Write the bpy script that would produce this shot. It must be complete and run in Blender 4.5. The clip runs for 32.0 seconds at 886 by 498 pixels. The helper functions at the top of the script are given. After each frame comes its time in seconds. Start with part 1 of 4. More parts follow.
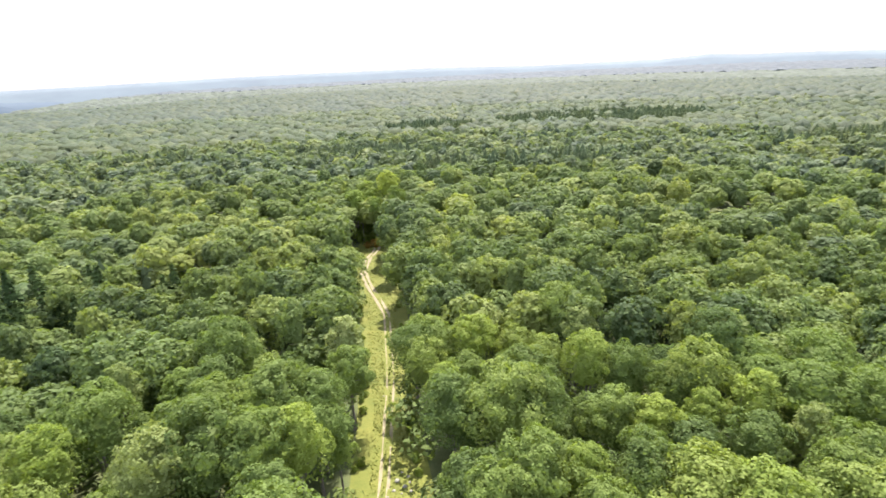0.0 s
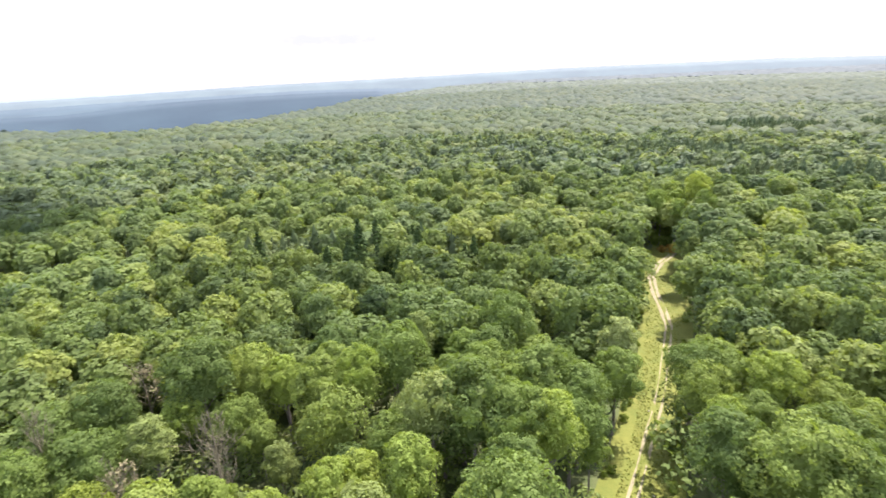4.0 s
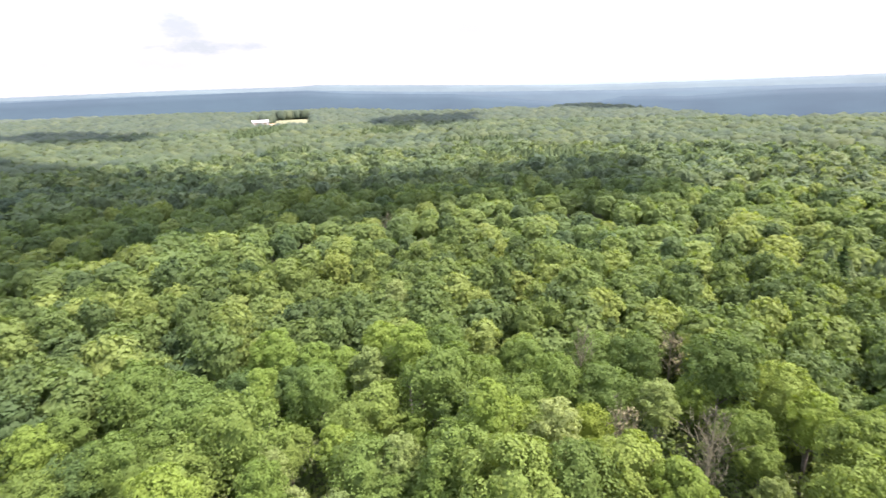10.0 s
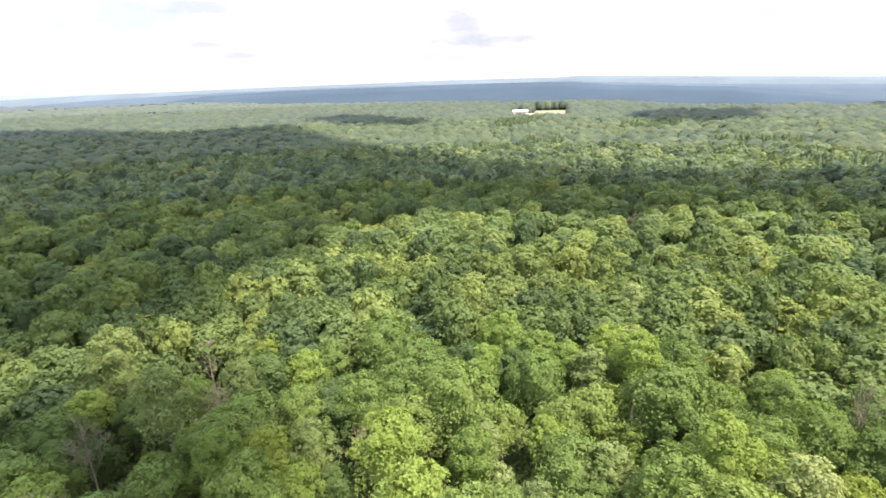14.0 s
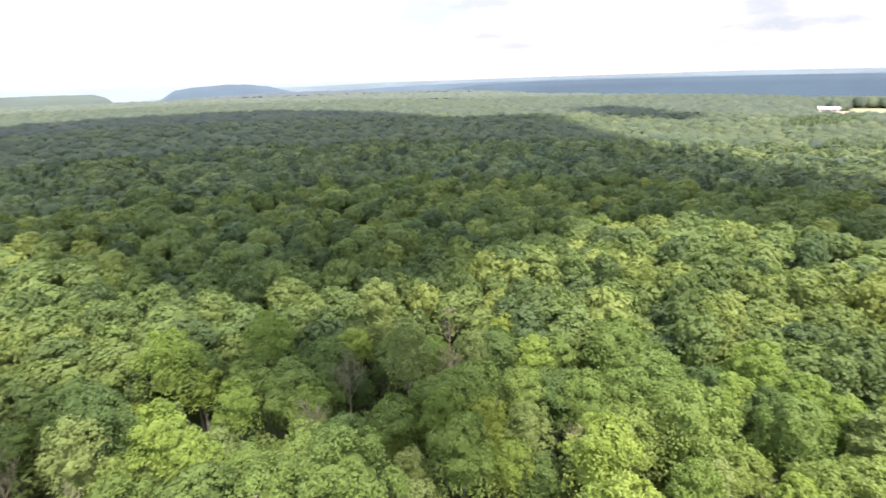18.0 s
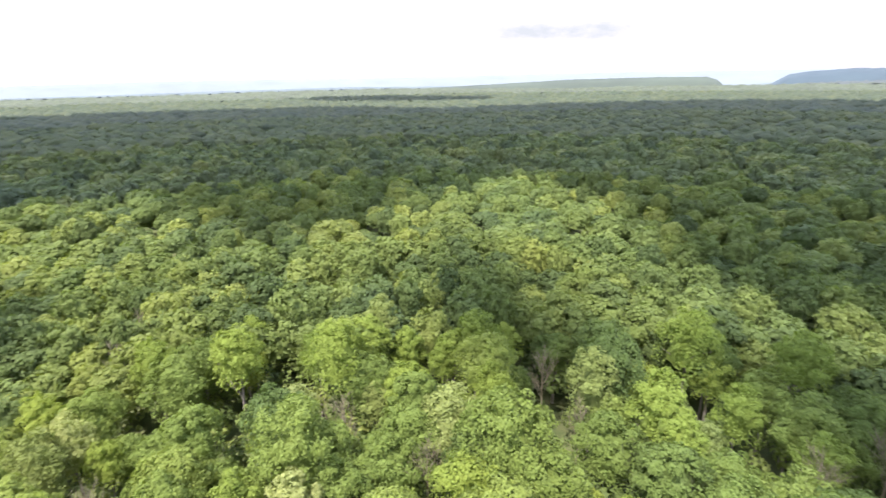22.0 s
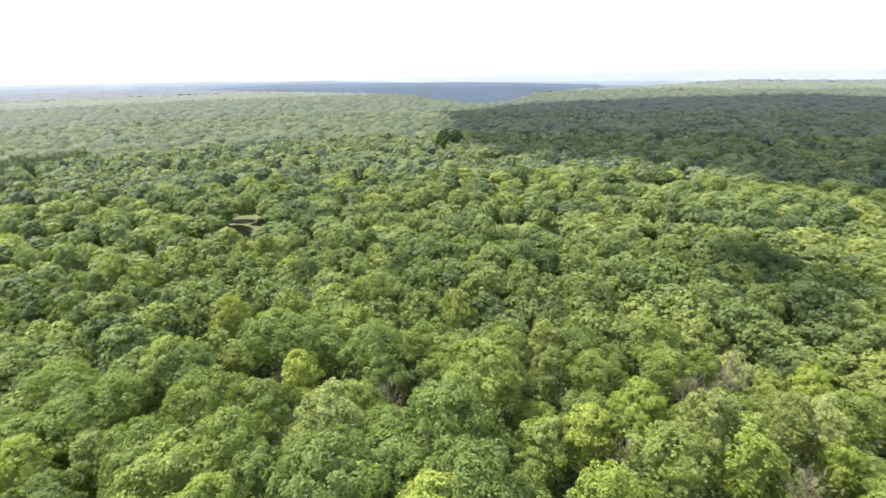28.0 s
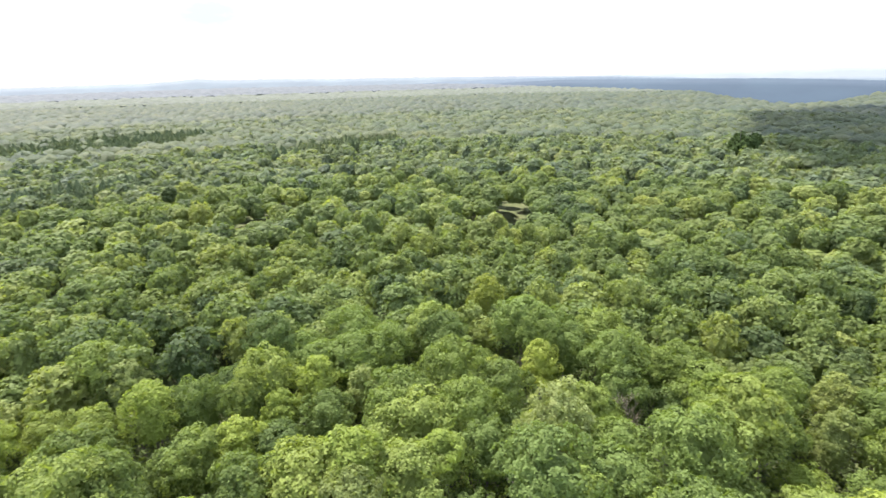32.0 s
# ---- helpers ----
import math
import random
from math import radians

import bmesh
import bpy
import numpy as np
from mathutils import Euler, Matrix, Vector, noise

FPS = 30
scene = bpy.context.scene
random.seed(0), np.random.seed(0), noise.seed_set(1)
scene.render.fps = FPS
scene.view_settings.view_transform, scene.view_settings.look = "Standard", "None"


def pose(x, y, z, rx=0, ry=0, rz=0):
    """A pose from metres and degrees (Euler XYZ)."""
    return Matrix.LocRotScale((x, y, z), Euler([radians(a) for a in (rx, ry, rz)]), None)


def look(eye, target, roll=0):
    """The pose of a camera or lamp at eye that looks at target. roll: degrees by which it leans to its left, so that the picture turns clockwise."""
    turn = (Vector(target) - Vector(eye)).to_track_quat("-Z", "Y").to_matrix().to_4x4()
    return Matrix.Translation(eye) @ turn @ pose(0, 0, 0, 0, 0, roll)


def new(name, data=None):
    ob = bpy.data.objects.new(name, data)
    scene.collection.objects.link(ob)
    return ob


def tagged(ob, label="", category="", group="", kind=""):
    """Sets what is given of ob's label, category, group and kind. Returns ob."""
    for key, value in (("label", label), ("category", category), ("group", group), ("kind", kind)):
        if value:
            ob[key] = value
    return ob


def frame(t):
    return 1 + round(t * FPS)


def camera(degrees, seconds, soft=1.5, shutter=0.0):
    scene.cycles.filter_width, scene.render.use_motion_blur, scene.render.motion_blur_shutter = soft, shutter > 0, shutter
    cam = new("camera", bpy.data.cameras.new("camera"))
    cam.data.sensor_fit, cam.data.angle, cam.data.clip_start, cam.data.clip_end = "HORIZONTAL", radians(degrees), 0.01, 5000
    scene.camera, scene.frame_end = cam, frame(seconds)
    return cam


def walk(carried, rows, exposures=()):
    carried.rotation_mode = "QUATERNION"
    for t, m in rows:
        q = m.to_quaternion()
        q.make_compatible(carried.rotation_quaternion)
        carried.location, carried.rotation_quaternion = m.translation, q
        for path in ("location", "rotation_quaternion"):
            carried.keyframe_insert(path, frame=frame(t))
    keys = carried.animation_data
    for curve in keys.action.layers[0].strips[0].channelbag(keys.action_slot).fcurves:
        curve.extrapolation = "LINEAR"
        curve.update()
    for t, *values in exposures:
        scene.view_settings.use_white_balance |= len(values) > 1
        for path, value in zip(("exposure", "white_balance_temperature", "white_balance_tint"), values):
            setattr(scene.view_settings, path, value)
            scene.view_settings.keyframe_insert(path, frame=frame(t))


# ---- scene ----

# ---- camera: a hovering drone that turns on the spot, 60 m over the ground ----
EYE = (0.0, 0.0, 60.0)
TURN = [
    (0, 70.94, 2.54, -0.73), (0.5, 70.98, 2.64, 2.84), (1, 71.07, 2.60, 6.43), (1.5, 71.11, 2.46, 9.98),
    (2, 71.18, 2.50, 13.55), (2.5, 71.26, 2.56, 17.73), (4.5, 71.64, 2.58, 35.76), (5, 71.72, 2.51, 40.22),
    (5.5, 71.82, 2.46, 44.74), (6, 71.91, 2.47, 49.53), (6.5, 72.00, 2.30, 54.69), (7, 72.08, 2.21, 59.77),
    (7.5, 72.14, 2.15, 64.74), (8, 72.22, 2.12, 69.64), (8.5, 72.25, 2.03, 74.28), (9, 72.29, 1.98, 79.29),
    (9.5, 72.36, 1.90, 84.95), (10, 72.43, 1.73, 90.03), (10.5, 72.43, 1.64, 94.33), (11, 72.42, 1.61, 98.05),
    (11.5, 72.32, 1.58, 101.58), (12, 72.30, 1.63, 104.81), (12.5, 72.31, 1.59, 107.86), (13, 72.30, 1.56, 110.93),
    (13.5, 72.32, 1.57, 113.82), (14, 72.30, 1.57, 116.56), (14.5, 72.27, 1.53, 119.29), (16.5, 72.14, 1.24, 131.52),
    (17, 72.07, 1.27, 134.90), (17.5, 71.99, 1.31, 138.82), (18, 71.98, 1.27, 143.65), (18.5, 71.92, 1.31, 149.67),
    (19, 71.87, 1.36, 156.83), (19.5, 71.82, 1.41, 164.51), (20, 71.84, 1.23, 172.89), (20.5, 71.75, 1.11, 181.91),
    (21, 71.65, 1.05, 189.96), (21.5, 71.62, 1.04, 195.79), (22, 71.59, 1.09, 201.23), (22.5, 71.56, 1.14, 207.45),
    (23, 71.54, 1.10, 214.41), (23.5, 71.49, 1.05, 221.54), (24, 71.41, 1.00, 228.63), (24.5, 71.46, 0.90, 236.67),
    (25, 71.44, 0.88, 245.20), (25.5, 71.41, 0.79, 253.42), (26, 71.41, 0.91, 261.13), (26.5, 71.42, 1.16, 267.26),
    (28.5, 71.47, 1.13, 284.99), (29, 71.50, 1.11, 288.33), (29.5, 71.58, 1.14, 291.89), (30, 71.58, 1.18, 295.44),
    (30.5, 71.59, 1.19, 299.13), (31, 71.63, 1.19, 302.77), (31.5, 71.62, 1.19, 306.45), (32, 71.61, 1.28, 310.01),
]
cam = camera(79.55, 32.0, soft=1.5, shutter=0.5)
walk(cam, [(t, pose(*EYE, rx, ry, rz)) for t, rx, ry, rz in TURN], exposures=[(0, 1.66, 6450, 21), (32, 1.66, 6450, 21)])

# ---- light: hazy white summer sky and one high sun ----
SUN_AZ, SUN_EL = 350.0, 60.0


def heading(az, el=0.0):
    """Unit vector; az in degrees counted to the left of +Y."""
    a, e = radians(az), radians(el)
    return Vector((-math.sin(a) * math.cos(e), math.cos(a) * math.cos(e), math.sin(e)))


TO_SUN = heading(SUN_AZ, SUN_EL)
sun_data = bpy.data.lights.new("sun", "SUN")
sun_data.energy, sun_data.angle, sun_data.color = 5.1, radians(0.6), (1.0, 0.95, 0.86)
sun = new("sun", sun_data)
sun.matrix_world = look(TO_SUN * 900, (0, 0, 0))

world = bpy.data.worlds.new("summer_sky")
scene.world = world
world.use_nodes = True


class Nodes:
    """Short way to wire a node tree."""

    def __init__(self, tree):
        self.tree = tree
        tree.nodes.clear()

    def add(self, kind, **settings):
        n = self.tree.nodes.new(kind)
        for key, value in settings.items():
            if key == "operation":
                n.operation = value
            elif key == "blend":
                n.blend_type = value
            elif key == "data":
                n.data_type = value
            elif key == "sky":
                n.sky_type = value
            elif key == "feature":
                n.feature = value
            elif key == "dims":
                n.noise_dimensions = value
        return n

    def link(self, a, b):
        self.tree.links.new(a, b)

    def put(self, socket, value):
        if isinstance(value, bpy.types.NodeSocket):
            self.link(value, socket)
        elif value is not None:
            socket.default_value = value

    def math(self, op, a, b=None, clamp=False):
        n = self.add("ShaderNodeMath", operation=op)
        n.use_clamp = clamp
        self.put(n.inputs[0], a)
        self.put(n.inputs[1], b)
        return n.outputs[0]

    def mix(self, fac, a, b, blend="MIX"):
        n = self.add("ShaderNodeMix", data="RGBA", blend=blend)
        self.put(n.inputs[0], fac)
        self.put(n.inputs[6], a)
        self.put(n.inputs[7], b)
        return n.outputs[2]

    def ramp(self, fac, stops):
        n = self.add("ShaderNodeValToRGB")
        el = n.color_ramp.elements
        while len(el) < len(stops):
            el.new(0.5)
        for e, (p, c) in zip(el, stops):
            e.position = p
            e.color = (*c, 1) if isinstance(c, tuple) else (c, c, c, 1)
        self.put(n.inputs[0], fac)
        return n.outputs[0]

    def noise(self, vec, scale, detail=3.0, rough=0.55):
        n = self.add("ShaderNodeTexNoise")
        self.put(n.inputs["Vector"], vec)
        n.inputs["Scale"].default_value = scale
        n.inputs["Detail"].default_value = detail
        n.inputs["Roughness"].default_value = rough
        return n.outputs[0]

    def mapping(self, vec, scale=(1, 1, 1), loc=(0, 0, 0), rot=(0, 0, 0)):
        n = self.add("ShaderNodeMapping")
        self.put(n.inputs[0], vec)
        n.inputs["Location"].default_value = loc
        n.inputs["Rotation"].default_value = rot
        n.inputs["Scale"].default_value = scale
        return n.outputs[0]


CLOUD_BANKS = [(146, 6.5, 8.0, 2.2, 0.8, True), (332.5, 5.4, 4.0, 1.5, 1.0, True), (112, 3.6, 6.5, 0.75, 1.0, False), (114.4, 5.0, 2.2, 1.8, 0.85, False), (189.5, 3.5, 7.5, 0.9, 1.0, False), (136.5, 2.7, 4.0, 0.45, 0.7, False), (139.0, 3.7, 2.2, 0.4, 0.7, False), (139.5, 6.8, 5.0, 0.7, 0.7, False), (44, 3.6, 9.0, 0.7, 0.55, False), (86, 4.8, 8.0, 0.6, 0.4, False), (120, 2.2, 12.0, 0.9, 0.35, False)]


def make_sky():
    n = Nodes(world.node_tree)
    sky = n.add("ShaderNodeTexSky", sky="NISHITA")
    sky.sun_disc = False
    sky.sun_elevation, sky.sun_rotation = radians(SUN_EL), radians(360 - SUN_AZ)
    sky.air_density, sky.dust_density = 1.0, 2.5
    clear = n.mix(1.0, sky.outputs[0], (0.10, 0.10, 0.10, 1), "MULTIPLY")
    way = n.add("ShaderNodeTexCoord").outputs["Generated"]
    xyz = n.add("ShaderNodeSeparateXYZ")
    n.link(way, xyz.inputs[0])
    up = xyz.outputs[2]
    veil = n.ramp(up, [(0.0, 1.0), (0.12, 0.93), (0.35, 0.45), (1.0, 0.3)])
    puffs = n.noise(n.mapping(way, (1, 1, 3.0)), 4.0, 6, 0.55)
    cover = n.math("MULTIPLY", n.ramp(puffs, [(0.35, 0.0), (0.6, 1.0)]), n.ramp(up, [(0.0, 0.5), (1.0, 0.75)]))
    fac = n.math("MAXIMUM", veil, cover)
    # flat grey cumulus low over the horizon: bearing, height, half-widths (degrees), depth of grey
    swirl = n.noise(n.mapping(way, (1, 1, 2.5)), 9.0, 7, 0.68)
    ragged = n.math("MULTIPLY", n.math("SUBTRACT", swirl, 0.5), 5.0)
    white = n.ramp(up, [(0.0, (0.335, 0.34, 0.35)), (0.10, (0.34, 0.35, 0.365)), (0.2, (0.55, 0.60, 0.70)), (0.42, (1.18, 1.18, 1.18))])
    white = n.mix(1.0, white, n.ramp(up, [(0.16, (1, 1, 1)), (0.5, (1.25, 1.42, 1.75))]), "MULTIPLY")
    for az, el, wa, we, grey, blue in CLOUD_BANKS:
        side = heading(az - 90)
        dot = n.add("ShaderNodeVectorMath", operation="DOT_PRODUCT")
        n.link(way, dot.inputs[0])
        dot.inputs[1].default_value = side / math.sin(radians(wa))
        front = n.add("ShaderNodeVectorMath", operation="DOT_PRODUCT")
        n.link(way, front.inputs[0])
        front.inputs[1].default_value = heading(az)
        v = n.math("DIVIDE", n.math("SUBTRACT", up, math.sin(radians(el))), math.sin(radians(we)))
        d = n.math("ADD", n.math("MULTIPLY", dot.outputs["Value"], dot.outputs["Value"]), n.math("MULTIPLY", v, v))
        near = n.math("ADD", n.math("SUBTRACT", 1.0, d), ragged)
        mask = n.math("MULTIPLY", n.ramp(near, [(0.0, 0.0), (1.0, grey)]), n.math("GREATER_THAN", front.outputs["Value"], 0.5))
        white = n.mix(mask, white, (0.272, 0.315, 0.338, 1) if blue else (0.248, 0.274, 0.284, 1))
    both = n.mix(fac, clear, white)
    bg = n.add("ShaderNodeBackground")
    n.link(both, bg.inputs[0])
    bg.inputs[1].default_value = 1.0
    out = n.add("ShaderNodeOutputWorld")
    n.link(bg.outputs[0], out.inputs[0])


make_sky()


# ---- materials ----
def material(name):
    m = bpy.data.materials.new(name)
    m.use_nodes = True
    return m, Nodes(m.node_tree)


def finish(n, shader):
    out = n.add("ShaderNodeOutputMaterial")
    n.link(shader, out.inputs[0])


def principled(n, color, rough=0.7, sheen=0.0, spec=0.3, metal=0.0, normal=None):
    b = n.add("ShaderNodeBsdfPrincipled")
    n.put(b.inputs["Base Color"], color)
    n.put(b.inputs["Roughness"], rough)
    b.inputs["Specular IOR Level"].default_value = spec
    b.inputs["Sheen Weight"].default_value = sheen
    b.inputs["Sheen Roughness"].default_value = 0.5
    b.inputs["Metallic"].default_value = metal
    if normal is not None:
        n.link(normal, b.inputs["Normal"])
    return b.outputs[0]


def bump(n, height, strength, distance):
    b = n.add("ShaderNodeBump")
    n.link(height, b.inputs["Height"])
    b.inputs["Strength"].default_value = strength
    b.inputs["Distance"].default_value = distance
    return b.outputs[0]


def foliage(name, dark, mid, light, by_object=True, through_leaf=0.45, sheen=0.04, leafy=1.2, relief=0.0, vary=0.26, gloss=0.12):
    """Leaves: one tint for each tree, a finer change from clump to clump, some light through them."""
    m, n = material(name)
    where = n.add("ShaderNodeNewGeometry").outputs["Position"]
    if by_object:
        own = n.add("ShaderNodeObjectInfo").outputs["Random"]
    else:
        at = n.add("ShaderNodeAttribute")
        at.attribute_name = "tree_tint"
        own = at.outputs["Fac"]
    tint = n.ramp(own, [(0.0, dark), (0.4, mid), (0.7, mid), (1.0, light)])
    broad = n.noise(n.mapping(where, (1, 1, 0.3)), 0.018, 2)
    tint = n.mix(n.ramp(broad, [(0.35, 0.0), (0.65, 0.5)]), tint, n.mix(1.0, tint, (1.25, 1.08, 0.8, 1), "MULTIPLY"))
    fine = n.noise(where, leafy, 4, 0.65)
    isle = n.add("ShaderNodeNewGeometry").outputs["Random Per Island"]
    shift = n.math("ADD", n.math("MULTIPLY", fine, 0.9), n.math("MULTIPLY", isle, 0.10))
    color = n.mix(1.0, tint, n.ramp(shift, [(0.34, 1.0 - vary), (0.60, 1.0), (0.88, 1.0 + vary * 1.15)]), "MULTIPLY")
    top = principled(n, color, 0.65, sheen, gloss, normal=bump(n, n.noise(where, leafy * 1.6, 4, 0.7), 1.0, relief) if relief else None)
    thin = n.add("ShaderNodeBsdfTranslucent")
    n.link(n.mix(1.0, color, (1.15, 1.2, 0.55, 1), "MULTIPLY"), thin.inputs[0])
    mixed = n.add("ShaderNodeMixShader")
    mixed.inputs[0].default_value = through_leaf
    n.link(top, mixed.inputs[1])
    n.link(thin.outputs[0], mixed.inputs[2])
    finish(n, mixed.outputs[0])
    return m


def plain(name, a, b, scale, rough=0.8, relief=0.0, metal=0.0):
    """A rough surface of two mixed colours at two scales."""
    m, n = material(name)
    where = n.add("ShaderNodeNewGeometry").outputs["Position"]
    big = n.noise(where, scale, 4, 0.6)
    small = n.noise(where, scale * 9, 3, 0.6)
    fac = n.math("ADD", n.math("MULTIPLY", big, 0.65), n.math("MULTIPLY", small, 0.35))
    color = n.mix(n.ramp(fac, [(0.35, 0.0), (0.65, 1.0)]), (*a, 1), (*b, 1))
    finish(n, principled(n, color, rough, metal=metal, normal=bump(n, small, 0.6, relief) if relief else None))
    return m


OAK = foliage("oak_leaves", (0.075, 0.120, 0.037), (0.125, 0.184, 0.046), (0.179, 0.240, 0.060))
MAPLE = foliage("maple_leaves", (0.114, 0.175, 0.040), (0.171, 0.240, 0.050), (0.235, 0.301, 0.061), through_leaf=0.48)
POPLAR = foliage("poplar_leaves", (0.122, 0.166, 0.053), (0.168, 0.219, 0.069), (0.226, 0.277, 0.107))
YELLOWING = foliage("yellowing_leaves", (0.141, 0.195, 0.034), (0.170, 0.219, 0.040), (0.200, 0.238, 0.051), through_leaf=0.48)
PINE = foliage("pine_needles", (0.030, 0.054, 0.018), (0.040, 0.068, 0.021), (0.052, 0.084, 0.025), through_leaf=0.2, leafy=2.0, gloss=0.04, sheen=0.0)
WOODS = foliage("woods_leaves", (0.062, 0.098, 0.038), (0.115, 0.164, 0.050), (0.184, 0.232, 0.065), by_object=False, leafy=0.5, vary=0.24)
# three farther woods: greyer, bluer leaf colours that paint in the distance haze
MID_WOODS = foliage("middle_woods_haze_tinted", (0.069, 0.102, 0.062), (0.113, 0.155, 0.076), (0.169, 0.211, 0.096), by_object=False, leafy=0.5, vary=0.18)
CROWNS = foliage("mid_woods_haze_tinted", (0.060, 0.086, 0.052), (0.085, 0.116, 0.061), (0.117, 0.148, 0.074), by_object=False, leafy=0.8, relief=0.6, vary=0.2, sheen=0.02)
FAR_WOODS = foliage("far_woods_haze_tinted", (0.054, 0.076, 0.052), (0.070, 0.095, 0.059), (0.091, 0.115, 0.068), by_object=False, sheen=0.04, leafy=0.16, relief=0.3, vary=0.12)
PINE_WOODS = foliage("pine_woods_needles", (0.061, 0.091, 0.044), (0.081, 0.113, 0.054), (0.105, 0.140, 0.066), by_object=False, through_leaf=0.25, gloss=0.04, sheen=0.0)
SHRUB = foliage("shrub_leaves", (0.108, 0.162, 0.030), (0.149, 0.203, 0.038), (0.203, 0.243, 0.045))
BARK = plain("bark", (0.10, 0.085, 0.07), (0.20, 0.18, 0.15), 1.5, 0.9, 0.03)
DEAD_WOOD = plain("weathered_dead_wood", (0.098, 0.088, 0.050), (0.165, 0.148, 0.092), 1.2, 0.9, 0.03)
DEAD_LEAF = plain("dry_brown_twigs", (0.080, 0.070, 0.032), (0.14, 0.118, 0.058), 1.0, 0.9)
LITTER = plain("forest_floor", (0.042, 0.066, 0.018), (0.085, 0.092, 0.036), 0.3, 0.95, 0.15)
GRASS = plain("mown_grass", (0.078, 0.096, 0.014), (0.126, 0.132, 0.024), 0.25, 0.9, 0.08)
TUFT = foliage("grass_tufts", (0.10, 0.13, 0.025), (0.13, 0.15, 0.03), (0.17, 0.17, 0.045), by_object=False, leafy=0.7)
SAND = plain("sandy_track", (0.145, 0.128, 0.072), (0.23, 0.205, 0.125), 0.8, 0.95, 0.04)
EARTH = plain("bare_earth", (0.30, 0.20, 0.11), (0.42, 0.30, 0.17), 0.5, 0.95, 0.05)
ROCK = plain("pale_rock", (0.13, 0.13, 0.095), (0.24, 0.232, 0.18), 1.6, 0.85, 0.05)
WHITE_METAL = plain("white_sheet_metal", (0.32, 0.32, 0.32), (0.42, 0.42, 0.41), 0.15, 0.45)
FIELD = plain("pale_hay_field", (0.115, 0.118, 0.055), (0.165, 0.162, 0.088), 0.02, 0.95)


# ---- mesh helpers ----
def mesh_from(name, verts, tris, mats, smooth=False, tint=None, nor=None):
    me = bpy.data.meshes.new(name)
    verts = np.ascontiguousarray(verts, np.float32)
    tris = np.ascontiguousarray(tris, np.int32)
    me.vertices.add(len(verts))
    me.vertices.foreach_set("co", verts.ravel())
    me.loops.add(tris.size)
    me.loops.foreach_set("vertex_index", tris.ravel())
    me.polygons.add(len(tris))
    me.polygons.foreach_set("loop_start", np.arange(0, tris.size, tris.shape[1], dtype=np.int32))
    me.polygons.foreach_set("use_smooth", np.full(len(tris), smooth))
    me.update(calc_edges=True)
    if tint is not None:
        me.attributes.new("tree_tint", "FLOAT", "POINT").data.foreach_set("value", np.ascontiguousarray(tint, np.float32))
    if nor is not None:
        me.attributes.new("custom_normal", "FLOAT_VECTOR", "POINT").data.foreach_set("vector", np.ascontiguousarray(nor, np.float32).ravel())
    me.materials.append(mats)
    return me


def part(name, data, parent, label=""):
    ob = new(name, data)
    ob.parent = parent
    return tagged(ob, label)


def unit(v):
    return v / np.linalg.norm(v, axis=-1, keepdims=True)


def join(pieces):
    """Pieces of (verts, tris) or (verts, tris, normals) as one."""
    vs, ts, ns, k = [], [], [], 0
    for v, t, *n in pieces:
        vs.append(np.asarray(v, float))
        ts.append(np.asarray(t) + k)
        ns += n
        k += len(v)
    made = np.concatenate(vs), np.concatenate(ts)
    return (*made, np.concatenate(ns)) if ns else made


def tube(points, radii, sides=6):
    """A bent tapered limb."""
    pts = [Vector(p) for p in points]
    vs, ts = [], []
    for i, (p, r) in enumerate(zip(pts, radii)):
        d = (pts[min(i + 1, len(pts) - 1)] - pts[max(i - 1, 0)]).normalized()
        q = d.to_track_quat("Z", "X")
        for k in range(sides):
            a = 2 * math.pi * k / sides
            vs.append(p + q @ Vector((math.cos(a) * r, math.sin(a) * r, 0)))
    for i in range(len(pts) - 1):
        for k in range(sides):
            a, b = i * sides + k, i * sides + (k + 1) % sides
            ts += [(a, b, b + sides), (a, b + sides, a + sides)]
    return np.array([tuple(v) for v in vs]), np.array(ts)


def sprays(pos, nor, size, g, lie=0.38, soft=0.42):
    """Leaf sprays: one ragged three-cornered piece at each place, tilted about the skin of the crown, which gives most of its shading."""
    k = len(pos)
    skin = unit(nor)
    nor = unit(skin + g.normal(size=(k, 3)) * lie)
    u = np.cross(nor, g.normal(size=(k, 3)))
    u /= np.linalg.norm(u, axis=1, keepdims=True)
    v = np.cross(nor, u)
    s = (size * g.uniform(0.7, 1.35, k))[:, None]
    c = []
    for j in range(3):
        a = 2 * math.pi * j / 3 + g.uniform(-0.4, 0.4, k)[:, None]
        r = s * g.uniform(0.75, 1.25, k)[:, None]
        c.append(pos + u * np.cos(a) * r + v * np.sin(a) * r - nor * r * 0.15)
    return np.stack(c, 1).reshape(-1, 3), np.arange(3 * k).reshape(-1, 3), np.repeat(unit(skin * (1 - soft) + nor * soft), 3, 0)


